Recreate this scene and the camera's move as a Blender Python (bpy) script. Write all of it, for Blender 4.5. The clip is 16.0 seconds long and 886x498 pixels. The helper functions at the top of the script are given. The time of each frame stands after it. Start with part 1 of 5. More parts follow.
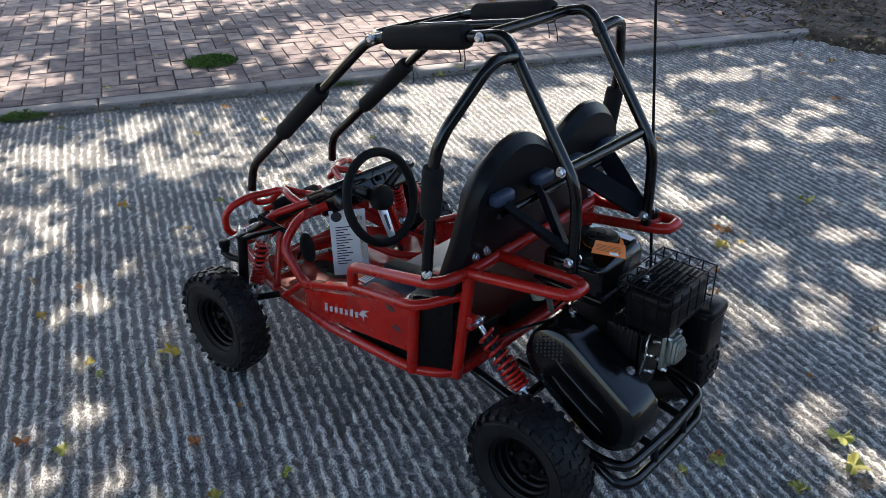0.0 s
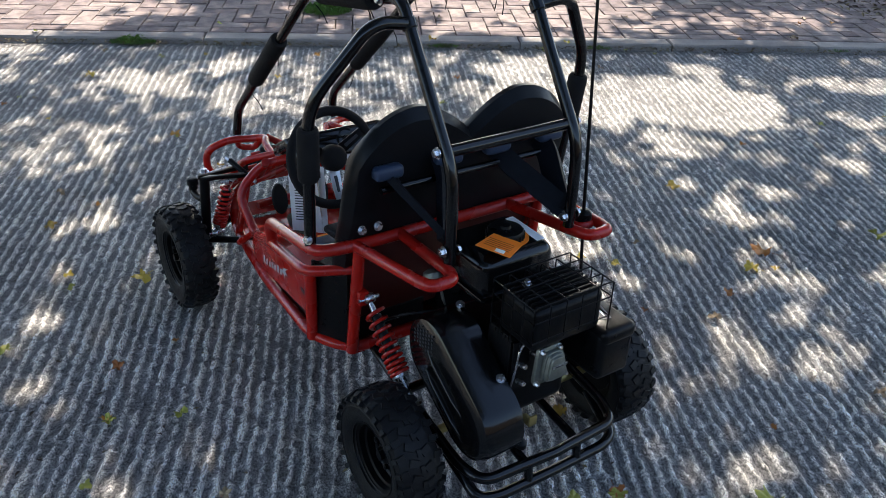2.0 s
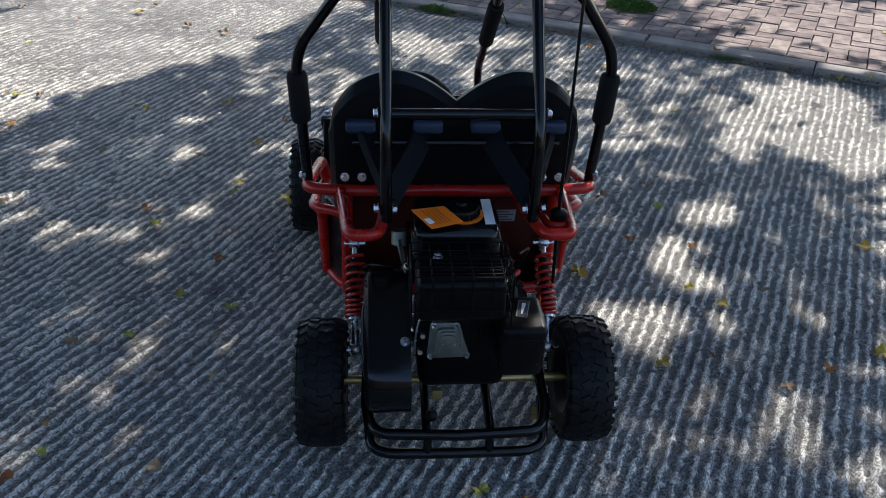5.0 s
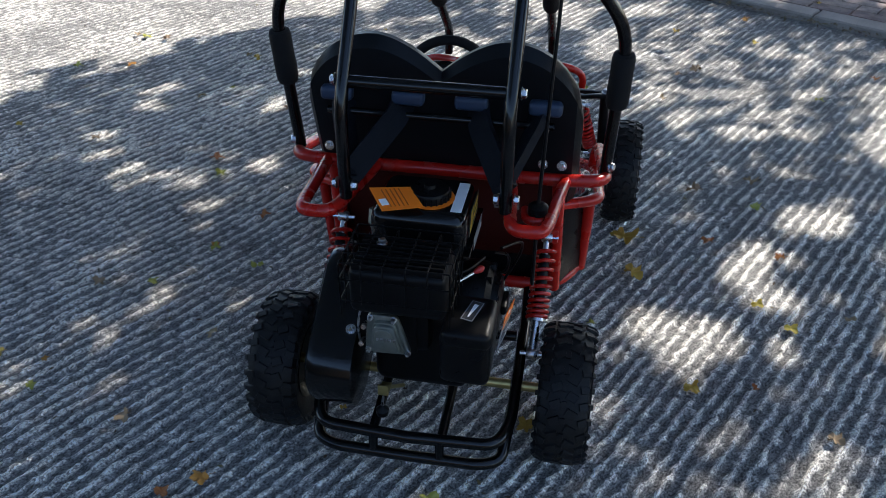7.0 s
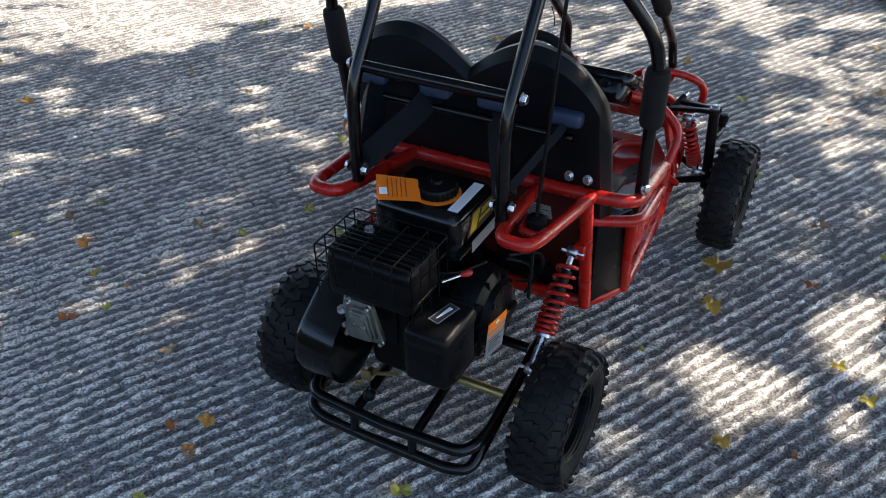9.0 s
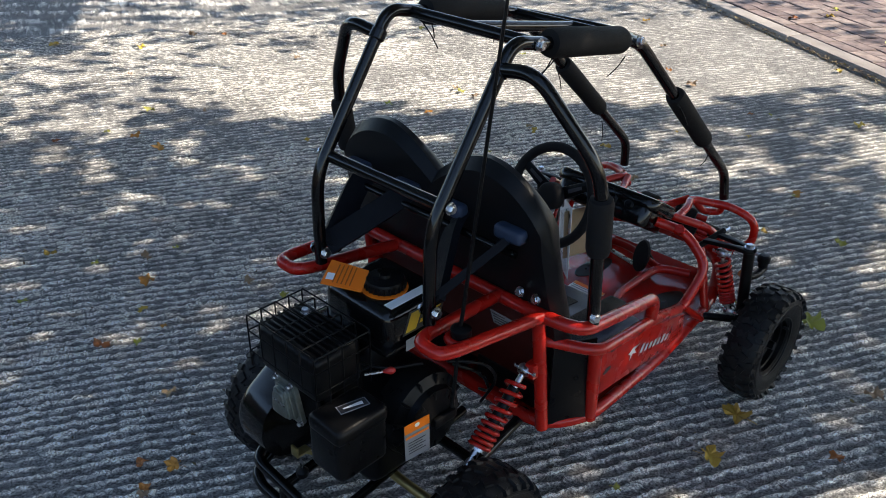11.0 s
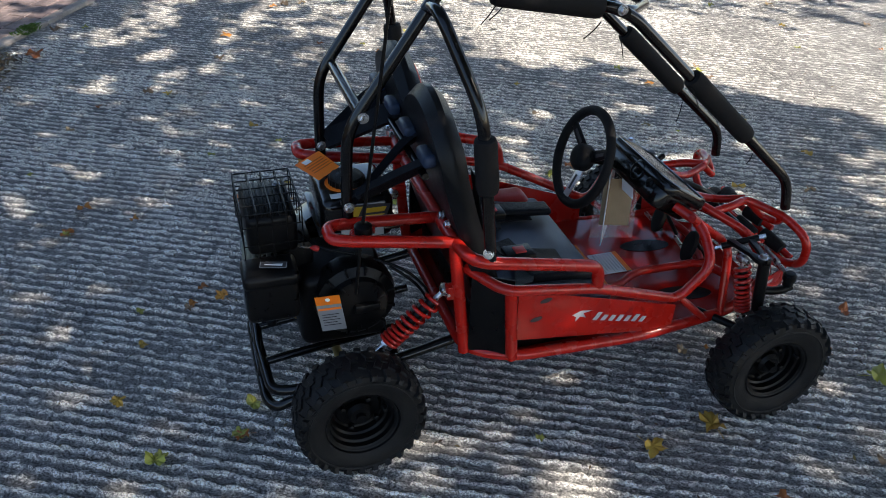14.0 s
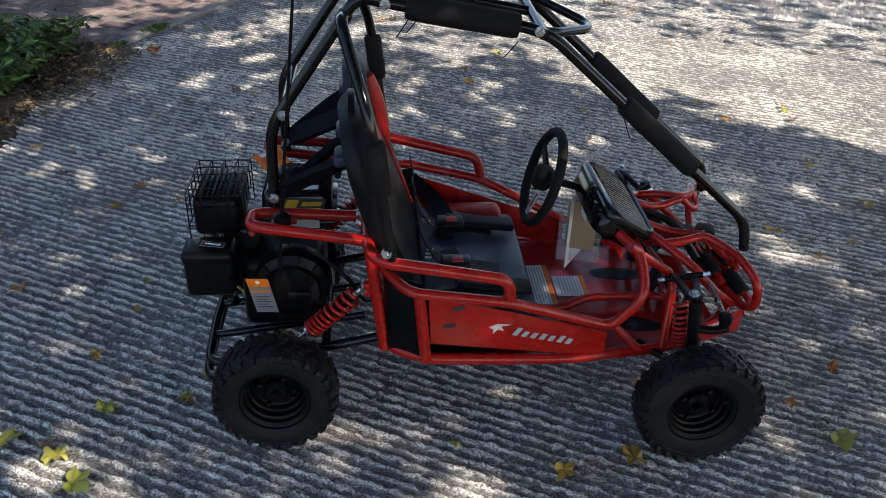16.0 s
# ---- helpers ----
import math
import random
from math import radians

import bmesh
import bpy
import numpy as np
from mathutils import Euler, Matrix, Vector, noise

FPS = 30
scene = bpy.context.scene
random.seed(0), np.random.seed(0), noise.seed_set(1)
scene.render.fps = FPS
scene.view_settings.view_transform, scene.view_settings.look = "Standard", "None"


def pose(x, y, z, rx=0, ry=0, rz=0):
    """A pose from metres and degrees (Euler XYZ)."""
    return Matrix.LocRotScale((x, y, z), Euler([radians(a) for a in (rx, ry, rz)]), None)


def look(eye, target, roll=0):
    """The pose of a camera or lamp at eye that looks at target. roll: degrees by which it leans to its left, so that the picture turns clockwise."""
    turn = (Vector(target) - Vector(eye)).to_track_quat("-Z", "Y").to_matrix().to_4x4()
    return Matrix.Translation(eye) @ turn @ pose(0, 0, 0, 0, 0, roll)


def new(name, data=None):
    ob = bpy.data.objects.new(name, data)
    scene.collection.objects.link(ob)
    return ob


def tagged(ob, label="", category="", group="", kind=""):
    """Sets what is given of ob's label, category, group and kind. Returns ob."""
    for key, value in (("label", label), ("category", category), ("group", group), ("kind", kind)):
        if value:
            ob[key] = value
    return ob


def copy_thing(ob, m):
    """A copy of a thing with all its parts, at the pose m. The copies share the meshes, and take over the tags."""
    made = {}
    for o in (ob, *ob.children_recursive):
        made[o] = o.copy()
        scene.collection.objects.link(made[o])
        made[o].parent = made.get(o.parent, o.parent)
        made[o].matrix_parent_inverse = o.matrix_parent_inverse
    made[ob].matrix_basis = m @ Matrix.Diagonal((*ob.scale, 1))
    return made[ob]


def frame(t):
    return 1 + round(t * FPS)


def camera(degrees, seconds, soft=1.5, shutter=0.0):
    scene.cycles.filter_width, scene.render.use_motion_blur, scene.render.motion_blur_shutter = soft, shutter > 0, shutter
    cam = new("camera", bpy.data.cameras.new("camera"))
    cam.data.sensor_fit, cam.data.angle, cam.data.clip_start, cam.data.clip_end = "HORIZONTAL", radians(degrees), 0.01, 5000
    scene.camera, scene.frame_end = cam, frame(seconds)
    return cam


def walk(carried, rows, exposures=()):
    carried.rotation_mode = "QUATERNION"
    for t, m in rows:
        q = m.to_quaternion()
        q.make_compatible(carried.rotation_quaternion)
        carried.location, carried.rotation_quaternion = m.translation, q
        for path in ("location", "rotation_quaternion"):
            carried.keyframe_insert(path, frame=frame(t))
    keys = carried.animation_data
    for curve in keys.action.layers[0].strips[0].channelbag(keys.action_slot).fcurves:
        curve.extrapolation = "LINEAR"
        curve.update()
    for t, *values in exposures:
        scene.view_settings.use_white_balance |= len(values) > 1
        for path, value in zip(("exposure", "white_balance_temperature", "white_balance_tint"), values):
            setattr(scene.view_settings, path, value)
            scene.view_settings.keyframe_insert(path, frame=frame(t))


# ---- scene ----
cam = camera(54.5, 16.0, soft=0.8)
METRES, EYE, TILT, LEAN, TURN = 4.702, 1.522, 0.0, 0.0, -19.4
ROWS = [
    (0.0, 0.0, 0.0, 0.0, -0.07, -27.97, 0.13),
    (0.5, 0.0374, 0.003, -0.0014, 6.38, -29.21, -0.26),
    (1.0, 0.0741, 0.0091, -0.0021, 10.68, -30.0, -2.3),
    (1.5, 0.11, 0.0276, -0.0061, 11.88, -29.99, -2.24),
    (2.0, 0.1333, 0.0379, -0.0053, 14.87, -30.2, -2.18),
    (2.5, 0.1663, 0.0473, -0.0071, 23.15, -30.58, 0.01),
    (3.0, 0.2105, 0.0511, -0.0046, 28.17, -30.6, -0.2),
    (5.5, 0.3352, 0.1411, -0.0042, 49.73, -32.18, -1.71),
    (6.0, 0.3495, 0.167, -0.0079, 54.76, -33.69, -1.2),
    (6.5, 0.3519, 0.1986, -0.0092, 56.85, -33.91, -0.98),
    (7.0, 0.353, 0.2251, -0.0132, 59.18, -33.99, -0.05),
    (7.5, 0.3548, 0.2549, -0.022, 64.25, -36.09, 1.3),
    (8.0, 0.3592, 0.2794, -0.0272, 69.04, -36.8, 0.76),
    (8.5, 0.3741, 0.298, -0.0186, 75.44, -36.77, 0.64),
    (9.0, 0.3809, 0.3179, -0.0109, 76.99, -35.21, 0.84),
    (9.5, 0.3842, 0.3457, -0.0075, 78.1, -33.69, -0.7),
    (10.0, 0.387, 0.3652, -0.0041, 82.47, -30.96, -0.25),
    (12.5, 0.3905, 0.516, -0.0037, 106.22, -33.05, -1.08),
    (13.0, 0.3931, 0.5452, -0.0009, 111.52, -32.81, 0.03),
    (13.5, 0.3922, 0.584, 0.0004, 118.59, -32.85, -1.17),
    (14.0, 0.3817, 0.6128, 0.0021, 121.01, -32.31, -1.75),
    (14.5, 0.3575, 0.632, 0.0014, 120.93, -31.47, -1.85),
    (15.0, 0.3389, 0.6512, 0.0028, 121.07, -30.69, -2.12),
    (15.5, 0.3301, 0.6824, 0.0027, 125.16, -30.8, -1.17),
    (16.0, 0.3228, 0.7235, 0.0066, 134.15, -31.13, -1.27),
]
walk(cam, [(t, pose(0, 0, EYE, TILT, LEAN, TURN) @ pose(METRES * x, METRES * y, METRES * z, 90 + pitch, roll, yaw)) for t, x, y, z, yaw, pitch, roll in ROWS],
     [(0.0, 1.86, 6350, 12), (1.5, 1.88, 6350, 12), (3.0, 1.75, 6400, 10), (5.5, 1.18, 5900, 10), (7.0, 1.5, 5900, 10), (9.0, 1.9, 6500, 12), (10.0, 1.7, 6500, 11), (12.5, 1.4, 6250, 9), (14.5, 1.48, 6250, 11), (16.0, 1.3, 6400, 12)])

# ---- world, sun, exposure ----
SUN_AZ, SUN_EL = 78.0, 41.0          # degrees: heading counted from +x towards +y, height above the horizon
SUN_WAY = Vector((math.cos(radians(SUN_AZ)) * math.cos(radians(SUN_EL)), math.sin(radians(SUN_AZ)) * math.cos(radians(SUN_EL)), math.sin(radians(SUN_EL))))

world = bpy.data.worlds.new("sky")
scene.world = world
world.use_nodes = True
wn = world.node_tree
sky = wn.nodes.new("ShaderNodeTexSky")
sky.sky_type, sky.sun_disc = "NISHITA", False
sky.sun_elevation, sky.sun_rotation = radians(SUN_EL), radians(90 - SUN_AZ)
wn.nodes["Background"].inputs["Strength"].default_value = 0.13
wn.links.new(sky.outputs[0], wn.nodes["Background"].inputs["Color"])
sun_data = bpy.data.lights.new("sun", "SUN")
sun_data.energy, sun_data.angle, sun_data.color = 4.4, radians(0.42), (1.0, 0.90, 0.76)
sun = new("sun", sun_data)
sun.matrix_world = look(SUN_WAY * 30, (0, 0, 0))


# ---- materials ----
def mat(name, base, rough=0.5, metal=0.0, dark=None, scale=30.0, mix=0.5, fine=0.0, fine_scale=400.0, bump=0.0, bump_scale=200.0, coat=0.0, rough_var=0.1, spec=0.5, rnd=0.0, island=False, deep=0.004):
    """A surface with two scales of colour variation, rough patches and fine relief."""
    m = bpy.data.materials.new(name)
    m.use_nodes = True
    nt = m.node_tree
    b = nt.nodes["Principled BSDF"]
    b.inputs["Metallic"].default_value = metal
    b.inputs["Coat Weight"].default_value = coat
    b.inputs["Coat Roughness"].default_value = 0.08
    b.inputs["Specular IOR Level"].default_value = spec
    tc = nt.nodes.new("ShaderNodeTexCoord")
    n1 = nt.nodes.new("ShaderNodeTexNoise")
    n1.inputs["Scale"].default_value = scale
    n1.inputs["Detail"].default_value = 5
    nt.links.new(tc.outputs["Object"], n1.inputs["Vector"])
    ramp = nt.nodes.new("ShaderNodeMapRange")
    ramp.inputs["From Min"].default_value, ramp.inputs["From Max"].default_value = 0.35, 0.65
    nt.links.new(n1.outputs["Fac"], ramp.inputs["Value"])
    mx = nt.nodes.new("ShaderNodeMixRGB")
    mx.inputs[1].default_value = (*base, 1)
    mx.inputs[2].default_value = (*(dark or tuple(c * 0.7 for c in base)), 1)
    sc = nt.nodes.new("ShaderNodeMath")
    sc.operation = "MULTIPLY"
    sc.inputs[1].default_value = mix
    nt.links.new(ramp.outputs[0], sc.inputs[0])
    nt.links.new(sc.outputs[0], mx.inputs[0])
    col = mx.outputs[0]
    if fine:
        n2 = nt.nodes.new("ShaderNodeTexNoise")
        n2.inputs["Scale"].default_value = fine_scale
        n2.inputs["Detail"].default_value = 3
        nt.links.new(tc.outputs["Object"], n2.inputs["Vector"])
        hs = nt.nodes.new("ShaderNodeHueSaturation")
        mr = nt.nodes.new("ShaderNodeMapRange")
        mr.inputs["From Min"].default_value, mr.inputs["From Max"].default_value = 0.3, 0.7
        mr.inputs["To Min"].default_value, mr.inputs["To Max"].default_value = 1 - fine, 1 + fine
        nt.links.new(n2.outputs["Fac"], mr.inputs["Value"])
        nt.links.new(mr.outputs[0], hs.inputs["Value"])
        nt.links.new(col, hs.inputs["Color"])
        col = hs.outputs[0]
    if rnd:
        src = nt.nodes.new("ShaderNodeNewGeometry") if island else nt.nodes.new("ShaderNodeObjectInfo")
        out = src.outputs["Random Per Island"] if island else src.outputs["Random"]
        hs2 = nt.nodes.new("ShaderNodeHueSaturation")
        mr2 = nt.nodes.new("ShaderNodeMapRange")
        mr2.inputs["To Min"].default_value, mr2.inputs["To Max"].default_value = 1 - rnd, 1 + rnd
        nt.links.new(out, mr2.inputs["Value"])
        nt.links.new(mr2.outputs[0], hs2.inputs["Value"])
        mr3 = nt.nodes.new("ShaderNodeMapRange")
        mr3.inputs["To Min"].default_value, mr3.inputs["To Max"].default_value = 0.5 - rnd * 0.06, 0.5 + rnd * 0.06
        nt.links.new(out, mr3.inputs["Value"])
        nt.links.new(mr3.outputs[0], hs2.inputs["Hue"])
        nt.links.new(col, hs2.inputs["Color"])
        col = hs2.outputs[0]
    nt.links.new(col, b.inputs["Base Color"])
    rr = nt.nodes.new("ShaderNodeMapRange")
    rr.inputs["To Min"].default_value, rr.inputs["To Max"].default_value = max(0.02, rough - rough_var), min(1, rough + rough_var)
    nt.links.new(n1.outputs["Fac"], rr.inputs["Value"])
    nt.links.new(rr.outputs[0], b.inputs["Roughness"])
    if bump:
        n3 = nt.nodes.new("ShaderNodeTexNoise")
        n3.inputs["Scale"].default_value = bump_scale
        n3.inputs["Detail"].default_value = 4
        nt.links.new(tc.outputs["Object"], n3.inputs["Vector"])
        bp = nt.nodes.new("ShaderNodeBump")
        bp.inputs["Strength"].default_value = bump
        bp.inputs["Distance"].default_value = deep
        nt.links.new(n3.outputs["Fac"], bp.inputs["Height"])
        nt.links.new(bp.outputs[0], b.inputs["Normal"])
    return m


RED = mat("red_powder_coat", (0.40, 0.011, 0.006), 0.27, dark=(0.27, 0.007, 0.004), scale=14, mix=0.6, fine=0.06, coat=0.2, bump=0.02, spec=0.3)
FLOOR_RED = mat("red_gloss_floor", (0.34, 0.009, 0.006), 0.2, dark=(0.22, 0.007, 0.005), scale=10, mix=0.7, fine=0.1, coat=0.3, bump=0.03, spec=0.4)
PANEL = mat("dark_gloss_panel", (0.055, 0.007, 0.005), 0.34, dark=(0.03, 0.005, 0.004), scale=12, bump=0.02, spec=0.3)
BLACK = mat("black_gloss_paint", (0.003, 0.003, 0.0034), 0.16, dark=(0.005, 0.005, 0.0048), scale=25, coat=0.14, bump=0.03, spec=0.3, rough_var=0.05)
SATIN = mat("black_satin_steel", (0.0035, 0.0035, 0.004), 0.36, dark=(0.006, 0.006, 0.006), scale=20, bump=0.08, spec=0.13)
PLASTIC = mat("black_plastic", (0.004, 0.004, 0.0045), 0.3, dark=(0.0065, 0.0065, 0.0065), scale=40, bump=0.1, bump_scale=900, spec=0.13)
RUBBER = mat("tyre_rubber", (0.007, 0.007, 0.0078), 0.5, dark=(0.022, 0.021, 0.019), scale=22, mix=0.45, fine=0.25, bump=0.25, bump_scale=300, spec=0.16)
FOAM = mat("foam_sleeve", (0.012, 0.0115, 0.012), 0.7, dark=(0.018, 0.016, 0.015), scale=30, bump=0.3, bump_scale=500, spec=0.07)
VINYL = mat("black_vinyl", (0.005, 0.0055, 0.0065), 0.36, dark=(0.010, 0.010, 0.011), scale=16, bump=0.14, bump_scale=420, spec=0.15)
VINYL_RED = mat("red_vinyl", (0.42, 0.016, 0.012), 0.45, scale=18, mix=0.4, bump=0.18, bump_scale=420)
VINYL_SEAT = mat("blue_black_vinyl", (0.026, 0.040, 0.074), 0.42, dark=(0.016, 0.024, 0.045), scale=9, bump=0.14, bump_scale=420, spec=0.28)
STRAP = mat("seat_belt_webbing", (0.005, 0.006, 0.009), 0.5, scale=60, bump=0.35, bump_scale=1200, spec=0.1)
ZINC = mat("zinc_plated_steel", (0.55, 0.55, 0.56), 0.28, metal=1.0, scale=90, bump=0.05)
CAST = mat("cast_aluminium", (0.22, 0.235, 0.21), 0.36, metal=0.75, dark=(0.11, 0.12, 0.105), scale=40, bump=0.3, bump_scale=700)
BRASS = mat("yellow_zinc_plate", (0.50, 0.40, 0.16), 0.35, metal=0.9, scale=50, bump=0.05)
ORANGE = mat("orange_card", (0.92, 0.20, 0.008), 0.5, scale=12, mix=0.25)
WHITE = mat("white_label", (0.82, 0.82, 0.82), 0.45, scale=25, mix=0.12)
GREY_CARD = mat("grey_card", (0.22, 0.22, 0.23), 0.5, scale=25, mix=0.3)
PRINT = mat("grey_print", (0.42, 0.42, 0.43), 0.5)
TAG_INK = mat("brown_ink", (0.35, 0.07, 0.005), 0.5)
INK = mat("printed_ink", (0.03, 0.03, 0.035), 0.5)
YELLOW = mat("yellow_sticker", (0.65, 0.42, 0.02), 0.4, scale=25, mix=0.2)
CARDBOARD = mat("cardboard", (0.36, 0.25, 0.14), 0.8, scale=30, mix=0.3, bump=0.1)
CHROME = mat("silver_decal", (0.72, 0.72, 0.74), 0.3, metal=0.6)

# ---- mesh tools ----
def part(name, bm, material, parent=None, label="", smooth=True):
    """Links a bmesh as ONE mesh object under a thing or under a part."""
    me = bpy.data.meshes.new(name)
    bmesh.ops.recalc_face_normals(bm, faces=bm.faces[:])
    bm.to_mesh(me)
    bm.free()
    me.materials.append(material)
    if smooth:
        me.polygons.foreach_set("use_smooth", [True] * len(me.polygons))
        me.set_sharp_from_angle(angle=radians(38))
    ob = new(name, me)
    if parent is not None:
        ob.parent = parent
    if label:
        ob["label"] = label
    return ob


def fillet(pts, rad, n=6):
    """A polyline with its corners rounded."""
    pts = [Vector(p) for p in pts]
    out = [pts[0]]
    for a, b, c in zip(pts, pts[1:], pts[2:]):
        u, v = a - b, c - b
        d = min(rad, u.length * 0.48, v.length * 0.48)
        p, q = b + u.normalized() * d, b + v.normalized() * d
        for i in range(n + 1):
            t = i / n
            out.append(p * (1 - t) ** 2 + b * 2 * t * (1 - t) + q * t * t)
    return out + [pts[-1]]


def sweep(bm, path, radii, seg=12, caps=True):
    path = [Vector(p) for p in path]
    n = len(path)
    if isinstance(radii, (int, float)):
        radii = [radii] * n
    tang = [(path[min(i + 1, n - 1)] - path[max(i - 1, 0)]).normalized() for i in range(n)]
    up = Vector((0, 0, 1)) if abs(tang[0].z) < 0.9 else Vector((1, 0, 0))
    nrm = (up - tang[0] * up.dot(tang[0])).normalized()
    rings = []
    for i in range(n):
        nrm = (nrm - tang[i] * nrm.dot(tang[i])).normalized()
        bi = tang[i].cross(nrm)
        rings.append([bm.verts.new(path[i] + (nrm * math.cos(2 * math.pi * k / seg) + bi * math.sin(2 * math.pi * k / seg)) * radii[i]) for k in range(seg)])
    for r0, r1 in zip(rings, rings[1:]):
        for k in range(seg):
            bm.faces.new((r0[k], r0[(k + 1) % seg], r1[(k + 1) % seg], r1[k]))
    if caps:
        bm.faces.new(rings[0][::-1])
        bm.faces.new(rings[-1])


def tube(bm, pts, r=0.0145, rad=0.05, seg=12):
    sweep(bm, fillet(pts, rad), r, seg)
    return bm


def mx(p):
    return (-p[0], p[1], p[2])


def box(bm, lo, hi, bev=0.004, m=None, segs=2):
    c = [(a + b) / 2 for a, b in zip(lo, hi)]
    s = [b - a for a, b in zip(lo, hi)]
    mt = Matrix.Translation(c) @ Matrix.Diagonal((*s, 1))
    g = bmesh.ops.create_cube(bm, size=1, matrix=mt)
    vs = g["verts"]
    if bev:
        es = list({e for v in vs for e in v.link_edges})
        r = bmesh.ops.bevel(bm, geom=es, offset=bev, segments=segs, profile=0.5, affect="EDGES")
        vs = list({v for f in r["faces"] for v in f.verts} | {v for v in vs if v.is_valid})
    if m is not None:
        bmesh.ops.transform(bm, matrix=m, verts=vs)
    return bm


def lathe(bm, prof, seg=32, m=None, caps=True):
    """Turns (radius, height) pairs round the z axis."""
    rings = []
    for r, z in prof:
        ring = []
        for k in range(seg):
            a = 2 * math.pi * k / seg
            v = Vector((max(r, 1e-4) * math.cos(a), max(r, 1e-4) * math.sin(a), z))
            ring.append(bm.verts.new(m @ v if m is not None else v))
        rings.append(ring)
    for r0, r1 in zip(rings, rings[1:]):
        for k in range(seg):
            bm.faces.new((r0[k], r0[(k + 1) % seg], r1[(k + 1) % seg], r1[k]))
    if caps:
        bm.faces.new(rings[0][::-1])
        bm.faces.new(rings[-1])
    return bm


def slab(bm, outline, thick, m=None, bev=0.0):
    """A flat outline (2D) with thickness along z, edges eased."""
    vs = [bm.verts.new((x, y, 0)) for x, y in outline]
    f = bm.faces.new(vs)
    r = bmesh.ops.extrude_face_region(bm, geom=[f])
    top = [v for v in r["geom"] if isinstance(v, bmesh.types.BMVert)]
    bmesh.ops.translate(bm, verts=top, vec=(0, 0, thick))
    allv = vs + top
    if bev:
        es = [e for e in {e for v in allv for e in v.link_edges} if abs(e.verts[0].co.z - e.verts[1].co.z) < 1e-6]
        r = bmesh.ops.bevel(bm, geom=es, offset=bev, segments=2, profile=0.5, affect="EDGES")
        allv = list({v for f in r["faces"] for v in f.verts} | {v for v in allv if v.is_valid})
    if m is not None:
        bmesh.ops.transform(bm, matrix=m, verts=allv)
    return bm


def round_poly(pts, r, n=4):
    """A flat outline with its corners rounded off."""
    out = []
    for i, p in enumerate(pts):
        p, a, b = Vector(p), Vector(pts[i - 1]), Vector(pts[(i + 1) % len(pts)])
        u, w = p + (a - p).normalized() * r, p + (b - p).normalized() * r
        for k in range(n + 1):
            t = k / n
            out.append(tuple(u * (1 - t) ** 2 + p * (2 * t * (1 - t)) + w * t * t))
    return out


def frame_of(o, x, y):
    """A pose with the given origin, x axis and rough y axis."""
    x, y = Vector(x).normalized(), Vector(y)
    z = x.cross(y).normalized()
    y = z.cross(x)
    return Matrix(((x.x, y.x, z.x, o[0]), (x.y, y.y, z.y, o[1]), (x.z, y.z, z.z, o[2]), (0, 0, 0, 1)))


def along(a, b):
    """A pose at a whose z axis points to b."""
    a, b = Vector(a), Vector(b)
    return Matrix.Translation(a) @ (b - a).to_track_quat("Z", "Y").to_matrix().to_4x4()


def rod(bm, a, b, r, seg=12, r2=None):
    lathe(bm, [(r, 0), (r if r2 is None else r2, (Vector(b) - Vector(a)).length)], seg, along(a, b))
    return bm


def helix(bm, a, b, rad, wire, turns, seg=6, tight=0.0):
    m, n = along(a, b), int(turns * 16)
    ln = (Vector(b) - Vector(a)).length
    pts = []
    for i in range(n + 1):
        t = i / n
        s = t + tight * math.sin(t * math.pi) * 0.12
        pts.append(m @ Vector((rad * math.cos(t * turns * 2 * math.pi), rad * math.sin(t * turns * 2 * math.pi), ln * s)))
    sweep(bm, pts, wire, seg)
    return bm


def bolt(at, way, parent, r=0.009, name="bolt"):
    """A hexagon head with washer, at a place and facing a way."""
    bm = bmesh.new()
    m = along(at, Vector(at) + Vector(way))
    lathe(bm, [(r * 1.35, 0), (r * 1.35, 0.002)], 14, m)
    lathe(bm, [(r, 0.002), (r, 0.009), (r * 0.8, 0.0105)], 6, m)
    return part(name, bm, ZINC, parent)


# ---- the ground ----
def value_noise(x, y, cell, seed):
    """Smooth random heights between 0 and 1 on a square lattice."""
    rng = np.random.RandomState(seed)
    tab = rng.rand(256, 256)
    u, v = x / cell, y / cell
    i, j = np.floor(u).astype(int), np.floor(v).astype(int)
    f, g = u - i, v - j
    f, g = f * f * (3 - 2 * f), g * g * (3 - 2 * g)
    a, b = tab[i % 256, j % 256], tab[(i + 1) % 256, j % 256]
    c, d = tab[i % 256, (j + 1) % 256], tab[(i + 1) % 256, (j + 1) % 256]
    return (a * (1 - f) + b * f) * (1 - g) + (c * (1 - f) + d * f) * g


